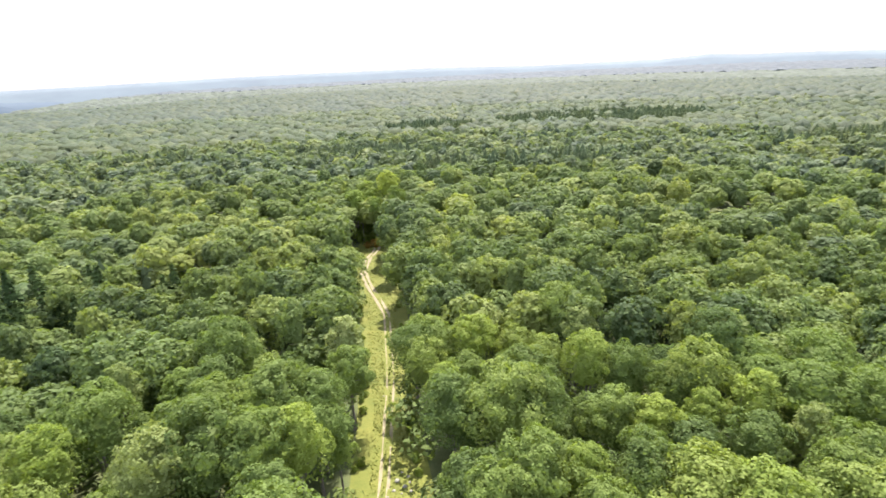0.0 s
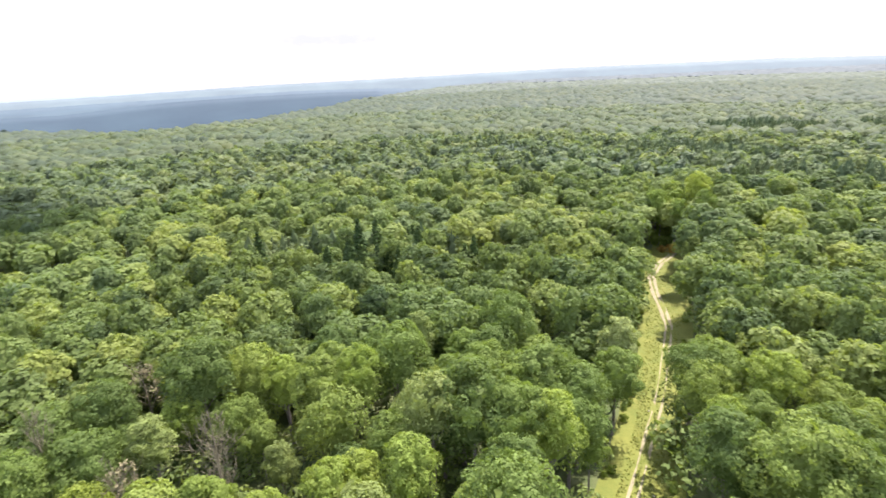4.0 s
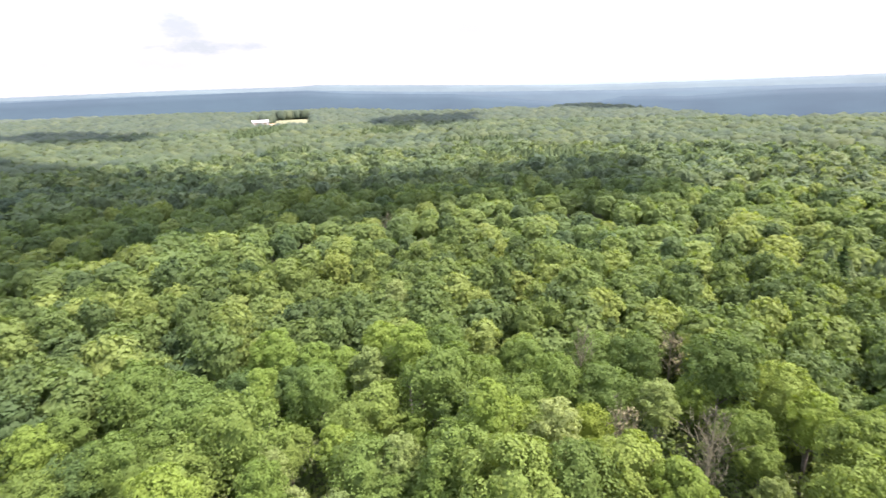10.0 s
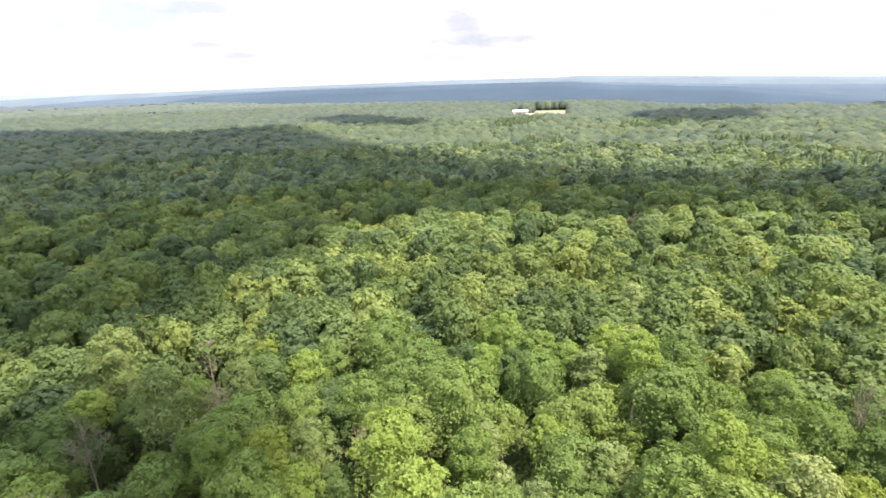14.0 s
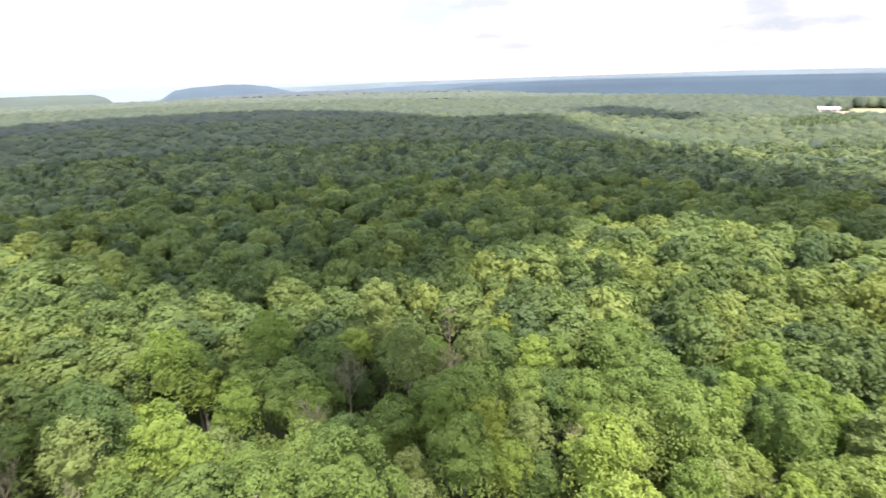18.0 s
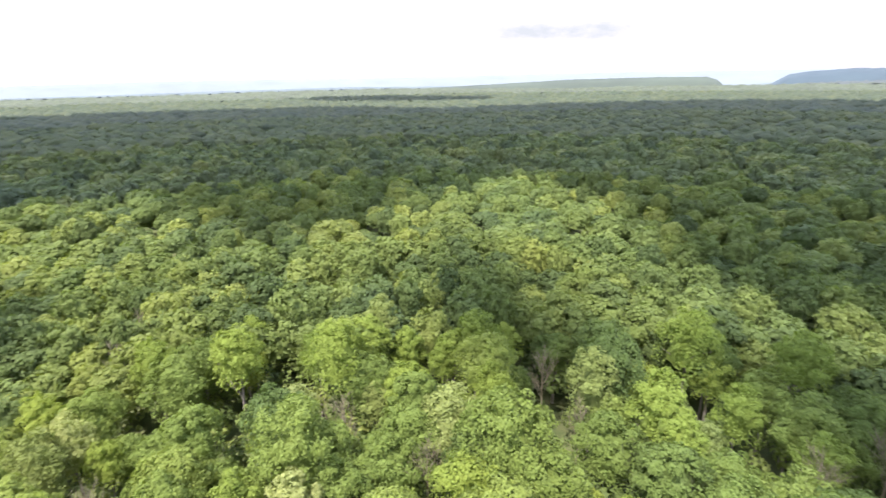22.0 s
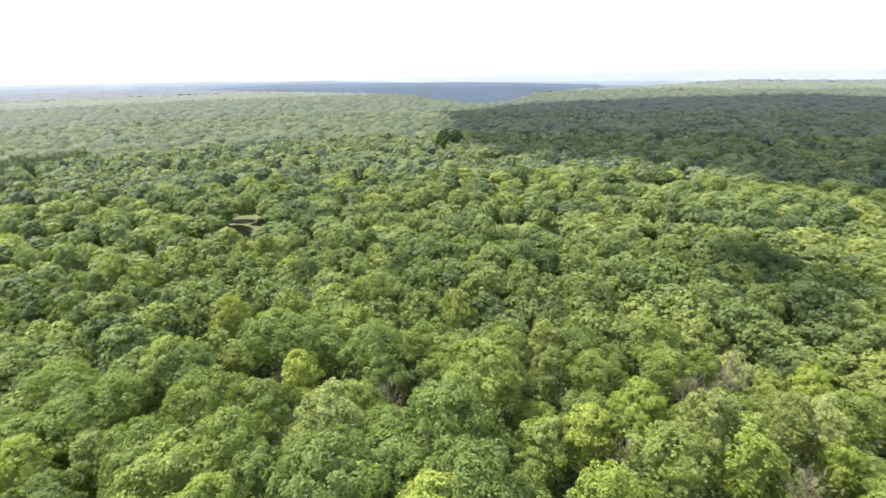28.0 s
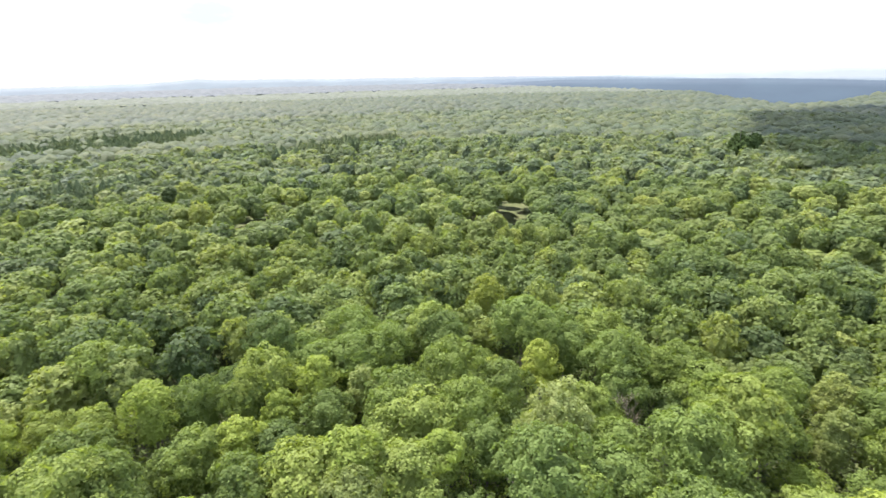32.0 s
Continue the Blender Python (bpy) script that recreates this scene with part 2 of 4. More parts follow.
def crown_sprays(g, radius, depth, n, size, lobes=9, top=0.0, puffs=7, heart=True):
    """A broad crown: big rounded lobes, each a heap of smaller puffs, covered with leaf sprays. Its top is at height top."""
    a = g.uniform(0, 2 * math.pi, lobes) * 0.3 + np.arange(lobes) * 2.4
    f = np.sqrt((np.arange(lobes) + 0.3) / lobes)
    lr = radius * g.uniform(0.32, 0.44, lobes) * (1.12 - 0.25 * f)
    rr = (radius - lr * 0.8) * f
    cz = top - lr * 0.8 - depth * f ** 2.2 * g.uniform(0.75, 1.1, lobes)
    cen = np.stack([rr * np.cos(a), rr * np.sin(a), cz], 1)
    # puffs over each lobe
    m = lobes * puffs
    d = g.normal(size=(m, 3))
    d[:, 2] = np.abs(d[:, 2]) * 1.0 - 0.35
    d[:, :2] += np.repeat(np.stack([np.cos(a) * f, np.sin(a) * f], 1), puffs, 0) * 0.6
    d /= np.linalg.norm(d, axis=1, keepdims=True)
    own = np.repeat(np.arange(lobes), puffs)
    pr = lr[own] * g.uniform(0.34, 0.52, m)
    pc = cen[own] + d * lr[own][:, None] * 0.70
    pick = g.choice(m, n, p=pr ** 2 / np.sum(pr ** 2))
    e = g.normal(size=(n, 3)) + d[pick] * 0.7
    e[:, 2] += 0.2
    e /= np.linalg.norm(e, axis=1, keepdims=True)
    pos = pc[pick] + e * pr[pick][:, None] * g.uniform(0.8, 1.05, n)[:, None] * (1, 1, 0.85)
    whole = pos - np.array((0, 0, top - depth * 1.15))
    whole /= np.linalg.norm(whole, axis=1, keepdims=True)
    nor = e * 0.85 + d[pick] * 0.55 + whole * 0.55
    # leaves of the flanks, hanging below the lobes
    f = int(n * 0.24)
    u, b = np.sqrt(g.uniform(0.3, 1.0, f)), g.uniform(0, 2 * math.pi, f)
    q = radius * g.uniform(0.62, 0.88, f) * np.sin(u * math.pi * 0.5) * (1 + 0.12 * np.sin(3 * b + lobes) + 0.1 * np.sin(5 * b))
    low = top - 0.2 * radius - (depth + 0.60 * radius) * (0.55 * (1 - np.cos(u * math.pi * 0.5)) + 0.45 * u ** 3)
    pos[:f] = np.stack([q * np.cos(b), q * np.sin(b), low + g.normal(size=f) * 0.35], -1)
    nor[:f] = np.stack([np.cos(b), np.sin(b), np.full(f, 0.55)], -1) + g.normal(size=(f, 3)) * 0.25
    leaves = sprays(pos, nor, np.full(n, size), g)
    return join([leaves, leafy_heart(g, radius, depth, top)]) if heart else leaves


def leafy_heart(g, radius, depth, top):
    """The dense inside of a crown, so that no daylight shows through it."""
    k, m = 8, 3
    hv, ht = [(0, 0, top - 0.42 * radius)], []
    for i in range(1, m + 1):
        w = i / m
        for j in range(k):
            b = 2 * math.pi * (j + 0.5 * (i % 2)) / k
            q = radius * 0.54 * math.sin(w * math.pi * 0.5) * g.uniform(0.85, 1.12)
            hv.append((q * math.cos(b), q * math.sin(b), top - 0.42 * radius - (depth + 0.25 * radius) * (0.6 * (1 - math.cos(w * math.pi * 0.5)) + 0.4 * w ** 3)))
    for j in range(k):
        ht.append((0, 1 + j, 1 + (j + 1) % k))
        for i in range(m - 1):
            o = 1 + i * k
            ht += [(o + j, o + k + j, o + (j + 1) % k), (o + (j + 1) % k, o + k + j, o + k + (j + 1) % k)]
    hv = np.array(hv)
    return hv, ht, unit(hv - (0, 0, top - radius - depth))


def crown(g, radius, height, n, size, top, lobes=6, puffs=34, heart=True):
    """A rounded crown: a dome that swells into a few broad lobes and many small puffs, covered with leaf sprays down its flanks."""
    z, a = g.uniform(-0.65, 1.0, n), g.uniform(0, 2 * math.pi, n)
    q = np.sqrt(1 - z * z)
    d = np.stack([q * np.cos(a), q * np.sin(a), z], -1)
    big = unit(g.normal(size=(lobes, 3)) * (1, 1, 0.6) + (0, 0, 0.25))
    i = np.arange(puffs) + 0.5
    pz = 1 - 1.6 * i / puffs
    pq, pa = np.sqrt(1 - pz * pz), i * 2.39996 + g.uniform(0, 6.28)
    fine = unit(np.stack([pq * np.cos(pa), pq * np.sin(pa), pz], -1) + g.normal(size=(puffs, 3)) * 0.12)
    swell = np.exp(-(1 - (d @ big.T).max(1)) / 0.2)
    c = d @ fine.T
    own = np.argmax(c, 1)
    puff = np.sqrt(np.clip(1 - 2 * (1 - c[np.arange(n), own]) / (4.6 / puffs), 0, 1)) * g.uniform(0.7, 1.2, puffs)[own]
    out = (0.60 + 0.24 * swell + 0.24 * puff) * g.uniform(0.88, 1.06, n)
    pos = d * out[:, None] * (radius, radius, height)
    pos[:, :2] *= (1 + 0.35 * np.minimum(z, 0))[:, None]
    pos[:, 2] += top - height
    nor = unit(d * (1, 1, radius / height)) * 0.62 + (d - fine[own]) * 1.5 + (0, 0, 0.2)
    leaves = sprays(pos, nor, np.full(n, size), g, 0.26, 0.25)
    return join([leaves, leafy_heart(g, radius * 1.3, height * 0.9, top + 0.3 * radius)]) if heart else leaves


def trunk_mesh(g, height, radius, spread):
    pieces = []
    bend = g.normal(size=2) * 0.25
    pieces.append(tube([(0, 0, -0.3), (bend[0] * 0.3, bend[1] * 0.3, height * 0.35), (bend[0], bend[1], height * 0.62), (bend[0], bend[1], height * 0.86)],
                       [radius * 1.25, radius * 0.85, radius * 0.6, radius * 0.15], 8))
    for k in range(6):
        a = k * 2.4 + g.uniform(0, 1)
        z = height * g.uniform(0.42, 0.66)
        r = spread * g.uniform(0.5, 0.8)
        pieces.append(tube([(bend[0] * 0.7, bend[1] * 0.7, z), (r * 0.5 * math.cos(a), r * 0.5 * math.sin(a), z + height * 0.12),
                            (r * math.cos(a), r * math.sin(a), z + height * 0.2)], [radius * 0.4, radius * 0.28, radius * 0.06], 5))
    return join(pieces)


def pine_mesh(g, height, radius, whorls, per, size):
    """Drooping whorls of needle sprays on a spire."""
    pos, nor = [], []
    for w in range(whorls):
        f = w / (whorls - 1)
        z = height * (1 - 0.8 * f) - 0.3
        r = radius * (0.06 + 0.94 * f ** 0.8)
        k = max(4, int(per * (0.3 + f)))
        for j in range(k):
            a = 2 * math.pi * (j + g.uniform(-0.3, 0.3)) / k + w
            q = r * g.uniform(0.45, 1.0)
            pos.append((q * math.cos(a), q * math.sin(a), z - q * 0.35 + g.uniform(-0.3, 0.3)))
            nor.append((math.cos(a) * 0.8, math.sin(a) * 0.8, 0.8))
    return sprays(np.array(pos), np.array(nor), np.full(len(pos), size), g)


def dead_mesh(g, height, radius, limbs):
    """Bare weathered stem with forking limbs and twigs."""
    top = Vector((g.normal() * 0.4, g.normal() * 0.4, height))
    pieces = [tube([(0, 0, -0.3), top * 0.5, top * 0.8, top], [radius, radius * 0.7, radius * 0.4, 0.03], 6)]
    for k in range(limbs):
        a, f = k * 2.4 + g.uniform(0, 0.8), g.uniform(0.45, 0.92)
        base = top * f
        ln = (1.2 - f) * height * g.uniform(0.32, 0.55)
        out = Vector((math.cos(a), math.sin(a), g.uniform(1.0, 2.4))).normalized()
        tip = base + out * ln
        pieces.append(tube([base, base + out * ln * 0.5 + Vector((0, 0, -0.1)), tip], [radius * 0.34 * (1.2 - f), radius * 0.2 * (1.2 - f), 0.02], 4))
        for j in range(5):
            s = base.lerp(tip, g.uniform(0.3, 0.9))
            side = Vector((g.normal() * 0.7, g.normal() * 0.7, g.uniform(0.8, 2.0))).normalized()
            pieces.append(tube([s, s + side * ln * g.uniform(0.25, 0.5)], [0.035, 0.012], 3))
    return join(pieces)


# ---- the lie of the land ----
def wave(x, y, scale, seed):
    a = np.sin(x / scale + seed) * np.cos(y / scale * 0.9 + seed * 1.7)
    b = np.sin((x * 0.6 + y * 0.8) / scale * 1.9 + seed * 2.3)
    return 0.6 * a + 0.4 * b


# distance at which the plateau breaks off into valleys, by bearing
RIM_AZ = [0, 26, 34, 43, 50, 55, 61, 67, 72, 76, 80, 84, 88, 93, 101, 111, 119, 127, 135, 142, 150, 156, 165, 171, 174, 183, 190, 197, 208, 225, 241, 253, 261, 270.5, 272.5, 274.5, 277, 280, 283, 285, 292, 300, 310, 330, 360]
RIM_R = [2400, 2200, 1500, 890, 680, 670, 630, 750, 900, 970, 860, 890, 830, 860, 1050, 1060, 1190, 1270, 1460, 1850, 1900, 2250, 1900, 1580, 1580, 1500, 1400, 1530, 1750, 1660, 1750, 1950, 1400, 1150, 980, 810, 750, 790, 930, 1090, 1370, 1660, 2300, 2600, 2400]


def land(x, y):
    x, y = np.asarray(x, float), np.asarray(y, float)
    r = np.hypot(x, y)
    az = np.degrees(np.arctan2(-x, y)) % 360
    rim = np.interp(az, RIM_AZ, RIM_R)
    z = wave(x, y, 190, 0.4) * 3.0 * np.clip((r - 120) / 400, 0, 1) + wave(x, y, 420, 2.1) * 5.0 * np.clip((r - 400) / 900, 0, 1)
    z = z * (1 - np.exp(-((x + 880) ** 2 + (y + 270) ** 2) / 330 ** 2))
    z = z * np.clip((rim - r) / 400, 0.15, 1)
    drop = np.clip((r - rim) / 260, 0, 1)
    return z - 110 * drop * drop * (3 - 2 * drop)


def polar_sheet(radii, spokes, height):
    ang = np.linspace(0, 2 * np.pi, spokes, endpoint=False)
    R, A = np.meshgrid(radii, ang, indexing="ij")
    x, y = -R * np.sin(A), R * np.cos(A)
    v = np.stack([x, y, height(x, y)], -1).reshape(-1, 3)
    i = np.arange(len(radii) - 1)[:, None] * spokes
    j = np.arange(spokes)[None]
    k = (j + 1) % spokes
    q = np.stack([i + j, i + k, i + spokes + k, i + spokes + j], -1).reshape(-1, 4)
    return v, q[:, [0, 3, 2, 1]]


g_r = np.concatenate([[0.5], np.linspace(8, 200, 25), np.geomspace(220, 4900, 45)])
gv, gq = polar_sheet(g_r, 180, land)
ground = new("ground", mesh_from("ground", gv, gq, LITTER, True))
tagged(ground, "forest floor of brown leaf litter and low green growth", "ground", kind="structure")

# ---- the grassy track through the wood ----
TRACK = [(-10.2, 20), (-10.6, 45), (-10.9, 64.5), (-11.1, 70), (-11.3, 78.4), (-11.8, 88.7), (-13.0, 101.3), (-14.3, 114.3), (-15.6, 123.6), (-18.4, 132.5), (-22.3, 143.5), (-25.7, 154.7), (-25.4, 165.9), (-23.6, 175), (-23.4, 186)]
EDGE_L = [(-13.5, 20), (-13.3, 45), (-13.1, 64.7), (-13.4, 72.8), (-14.6, 85.2), (-17.4, 101.7), (-19.0, 112), (-21.0, 124.2), (-23.7, 138.8), (-27.4, 155.8), (-28.0, 170), (-27.4, 186)]
EDGE_R = [(-5.5, 20), (-5.8, 45), (-6.2, 64.2), (-7.7, 72.4), (-9.6, 84.9), (-11.4, 101.3), (-12.6, 117.2), (-13.6, 128.5), (-15.2, 137.9), (-19.6, 151.3), (-19.8, 169), (-20.5, 186)]


def along(line, y):
    p = np.array(line)
    return np.interp(y, p[:, 1], p[:, 0])


def strip(x0, x1, ys, z):
    """A ribbon of ground between two lines x0(y) and x1(y)."""
    c = np.linspace(0, 1, 6)
    X = np.asarray(x0)[:, None] * (1 - c) + np.asarray(x1)[:, None] * c
    Y = np.repeat(ys[:, None], 6, 1)
    v = np.stack([X, Y, land(X, Y) + z + 0.05 * np.sin(X * 2.1 + Y * 0.7)], -1).reshape(-1, 3)
    i = np.arange(len(ys) - 1)[:, None] * 6 + np.arange(5)[None]
    q = np.stack([i, i + 1, i + 7, i + 6], -1).reshape(-1, 4)
    return v, q


ys = np.arange(20, 187, 1.0)
v, q = strip(along(EDGE_L, ys) - 3, along(EDGE_R, ys) + 3, ys, 0.08)
grass_strip = tagged(new("grass_strip", mesh_from("grass_strip", v, q, GRASS, True)), "yellow-green mown grass strip through the woods", "grass", kind="structure")
for off in (-0.66, 0.66):
    w = 0.18 + 0.09 * np.sin(ys * 0.5 + off) + np.clip((ys - 118) / 60, 0, 0.25)
    w = w * (1 - 0.6 * np.exp(-((ys - 101) / 10) ** 6))
    mid = along(TRACK, ys) + off + 0.12 * np.sin(ys * 0.21)
    v, q = strip(mid - w, mid + w, ys, 0.15)
    tagged(new("wheel_rut", mesh_from("wheel_rut", v, q, SAND, True)), "pale sandy wheel rut worn into the grass", "track", "ruts of the track", "structure")


def meadow(cx, cy, ax, ay):
    """An oval of grass in a gap of the wood."""
    a, r = np.meshgrid(np.linspace(0, 2 * np.pi, 40), np.linspace(0, 1, 8), indexing="ij")
    r = r * (1 + 0.12 * np.sin(3 * a) + 0.07 * np.sin(7 * a + 1))
    X, Y = cx + ax * r * np.cos(a), cy + ay * r * np.sin(a)
    v = np.stack([X, Y, land(X, Y) + 0.1], -1).reshape(-1, 3)
    i = np.arange(39)[:, None] * 8 + np.arange(7)[None]
    q = np.stack([i, i + 1, i + 9, i + 8], -1).reshape(-1, 4)
    return tagged(new("glade", mesh_from("glade", v, q, GRASS, True)), "small sunlit grassy glade among the trees", "grass", kind="structure")


meadow(-212, 217, 19, 12)
meadow(152, 103, 19, 12)


def in_corridor(x, y, margin):
    y = np.asarray(y, float)
    left = margin + np.interp(y, [90, 105, 150, 165], [0.0, 0.6, 0.6, 0.0])
    return (y > 15) & (y < 177) & (x > along(EDGE_L, y) - left) & (x < along(EDGE_R, y) + margin - 0.4)


# ---- where the trees stand ----
# small glades: x, y, half-widths
GLADES = [(-212, 217, 17, 10), (152, 103, 17, 10), (-68, 124, 6, 5), (38, 95, 5, 4), (96, 168, 7, 5), (-42, 96, 4, 4), (64, -48, 4, 4), (-9, -78, 4, 3), (50, -62, 4, 4)]
PINE_STANDS = [(-100, 100, 26, 16), (-72, 122, 20, 9), (45, 268, 55, 16), (-40, 312, 45, 15), (-4, 455, 42, 26), (145, 478, 95, 45), (-157, 320, 12, 7), (-403, -114, 20, 22), (-545, -55, 32, 28), (-440, 30, 22, 34), (-340, 62, 15, 25), (340, 65, 9, 8), (240, 300, 60, 20), (-560, -190, 70, 22)]


def in_farm(x, y):
    """The open farm ground at the edge of the plateau."""
    r, az = np.hypot(x, y), np.degrees(np.arctan2(-np.asarray(x), y)) % 360
    return ((az > 107.2) & (az < 109.9) & (r > 690) & (r < 950)) | ((az > 103.6) & (az <= 107.4) & (r > 690) & (r < 1030))


def inside(x, y, ovals, grow=0.0):
    hit = np.zeros(np.shape(x), bool)
    for cx, cy, ax, ay in ovals:
        hit |= ((x - cx) / (ax + grow)) ** 2 + ((y - cy) / (ay + grow)) ** 2 < 1
    return hit


def scatter(r0, r1, gap, seed, open_too=False):
    """Uneven hexagonal planting of a ring."""
    g = np.random.default_rng(seed)
    k = int(r1 / gap) + 2
    i, j = np.meshgrid(np.arange(-k, k + 1), np.arange(-int(k * 1.2), int(k * 1.2) + 1))
    x = (i + 0.5 * (j % 2)).ravel() * gap
    y = j.ravel() * gap * 0.866
    x = x + g.uniform(-0.36, 0.36, x.size) * gap
    y = y + g.uniform(-0.36, 0.36, x.size) * gap
    r = np.hypot(x, y)
    ok = (r >= r0) & (r < r1) & (~inside(x, y, GLADES, 2.0) | open_too) & ~in_farm(x, y)
    return x[ok], y[ok], g


NEAR_R = 92.0

# trees that stand out: x, y, kind
MARKED = [
    (-64, 19, "yellow"), (-51, 55, "bright"), (63, -64, "yellow"), (60, -59, "bright"), (67, -70, "bright"), (84, 60, "yellow"), (-83, -24, "bright"), (-20, 57, "bright"),
    (-42, -48, "yellow"), (-80, -14, "pale"), (62, 33, "yellow"), (-57, -24, "pale"), (22, -58, "pale"), (-44, -82, "pale"),
    (-112, -12, "pale"), (-146, -68, "pale"), (-143, -62, "pale"), (3, 50, "oak"), (-22, 48, "oak"), (21, 92, "oak"),
    (-61, 23, "brown"), (-82, 38, "brown"), (-50, -39, "brown"), (-58, 22, "brown"),
    (-61, 35, "dead"), (-78, -4, "dead"), (-48, -65, "dead"), (-58, -78, "dead"), (13, -76, "dead"), (6, -64, "dead"), (-22, -63, "dead"),
    (-25, -89, "dead"), (23, -51, "dead"), (54, -29, "dead"), (75, -22, "dead"), (83, -55, "dead"), (37, -54, "dead"), (92, -67, "dead"),
    (78, -28, "dead"), (55, -10, "dead"), (65, 22, "dead"), (49, 25, "dead"), (-184, -19, "brown"), (-181, -21, "dead"),
]

LOOKS = {
    "oak": ("oak_tree", "leafy oak tree with a broad dark green crown", OAK),
    "bright": ("maple_tree", "leafy maple tree with a bright yellow-green crown", MAPLE),
    "pale": ("poplar_tree", "poplar tree with pale silvery green leaves", POPLAR),
    "yellow": ("birch_tree", "birch tree with yellowing sunlit leaves", YELLOWING),
}
TALL = 17.0


def variants(kind, count, n, size):
    g = np.random.default_rng(sum(map(ord, kind)) + n)
    out = []
    for i in range(count):
        rad = g.uniform(4.3, 5.7) if kind == "oak" else g.uniform(3.3, 4.6)
        dep = rad * (g.uniform(0.6, 0.95) if kind == "oak" else g.uniform(0.85, 1.45))
        v, t, nor = crown_sprays(g, rad, dep, n, size, lobes=int(g.integers(12, 20)), top=TALL)
        tv, tt = trunk_mesh(g, TALL * 0.92, 0.24, rad)
        out.append((mesh_from(kind + "_crown", v, t, LOOKS[kind][2], nor=nor), mesh_from(kind + "_trunk", tv, tt, BARK, True)))
    return out


FULL = {"oak": variants("oak", 10, 7600, 0.17), "bright": variants("bright", 7, 5800, 0.16), "pale": variants("pale", 4, 5000, 0.16), "yellow": variants("yellow", 2, 5000, 0.16)}
g = np.random.default_rng(5)
PINES = []
for i in range(4):
    v, t, nor = pine_mesh(g, 19.0, g.uniform(2.8, 3.5), 20, 70, 0.45)
    tv, tt = tube([(0, 0, -0.3), (0, 0, 10), (0, 0, 18.6)], [0.26, 0.16, 0.03], 7)
    PINES.append((mesh_from("pine_crown", v, t, PINE, nor=nor), mesh_from("pine_trunk", tv, tt, BARK, True)))
DEADS = []
for i in range(5):
    v, t = dead_mesh(g, g.uniform(15, 17.5), 0.19, 26)
    DEADS.append(mesh_from("dead_stem", v, t, DEAD_WOOD, True))
BROWNS = []
for i in range(2):
    v, t, nor = crown_sprays(g, 2.3, 4.2, 260, 0.17, lobes=8, top=16.0, heart=False)
    tv, tt = dead_mesh(g, 16.5, 0.22, 12)
    BROWNS.append((mesh_from("dry_twigs", v, t, DEAD_LEAF), mesh_from("dead_stem", tv, tt, DEAD_WOOD, True)))


def plant(kind, x, y, g):
    """One tree with its trunk and crown."""
    z = float(land(x, y))
    s = float(np.clip(g.normal(1.0, 0.16), 0.68, 1.34))
    tall = s * float(g.uniform(0.84, 1.12))
    turn = float(g.uniform(0, 360))
    if kind == "dead":
        ob = new("dead_tree", None)
        tagged(ob, "bare grey dead tree standing among leafy crowns", "tree", "dead trees of the wood")
        part("trunk", DEADS[int(g.integers(len(DEADS)))], ob)
        s, tall = s, float(g.uniform(1.0, 1.14))
    elif kind == "brown":
        ob = new("dying_tree", None)
        tagged(ob, "dying tree with dry brown twigs on a grey stem", "tree", "dead trees of the wood")
        tw, st = BROWNS[int(g.integers(len(BROWNS)))]
        part("crown", tw, ob, "dry brown twigs")
        part("trunk", st, ob)
    elif kind == "pine":
        ob = new("pine_tree", None)
        tagged(ob, "dark green pine tree with drooping needle whorls", "tree", "trees of the near wood")
        cr, tr = PINES[int(g.integers(len(PINES)))]
        part("crown", cr, ob)
        part("trunk", tr, ob)
    else:
        name, label, _ = LOOKS[kind]
        ob = new(name, None)
        tagged(ob, label, "tree", "trees of the near wood")
        bank = FULL[kind]
        cr, tr = bank[int(g.integers(len(bank)))]
        part("crown", cr, ob)
        part("trunk", tr, ob)
    if kind == "pine":
        s, tall = s * 1.15, tall * 0.88
    ob.matrix_basis = pose(x, y, z, 0, 0, turn) @ Matrix.Diagonal((s, s, tall, 1))
    return ob


GAP = 7.1
sx, sy, g = scatter(NEAR_R, 150, 5.6, 12)
m = inside(sx, sy, PINE_STANDS) & ~in_corridor(sx, sy, 2.0) & (g.random(len(sx)) < 0.36)
for px, py in zip(sx[m], sy[m]):
    plant("pine", float(px), float(py), g)
x, y, g = scatter(42, NEAR_R, GAP, 11)
keep = ~in_corridor(x, y, 2.3)
for mx, my, look_ in MARKED:
    keep &= np.hypot(x - mx, y - my) > (4.7 if look_ in ("dead", "brown") else 4.4)
x, y = x[keep], y[keep]
pines = inside(x, y, PINE_STANDS)
for i in range(len(x)):
    az = math.degrees(math.atan2(-x[i], y[i])) % 360
    u = g.random()
    # more young bright trees on the slope from bearing 60 to 260
    lively = 60 < az < 265
    if pines[i]:
        kind = "pine" if u < 0.4 else "oak"
    elif u < (0.36 if lively else 0.18):
        kind = "bright"
    elif u < (0.46 if lively else 0.25):
        kind = "pale"
    elif u < (0.475 if lively else 0.255):
        kind = "yellow"
    elif u > (0.985 if lively else 0.996):
        kind = "dead"
    else:
        kind = "oak"
    plant(kind, float(x[i]), float(y[i]), g)
for mx, my, kind in MARKED:
    plant(kind, mx, my, g)
# trees that close the end of the track
for mx, my, kind in ((-24, 184, "bright"), (-29, 184.5, "bright"), (-19, 185, "oak"), (-25, 189, "pale"), (-31, 186, "bright"), (-17, 188, "oak"), (-26, 197, "bright"), (-20, 196, "bright"), (-33, 195, "oak"), (-29, 204, "oak"), (-22, 206, "bright")):
    plant(kind, mx, my, g)
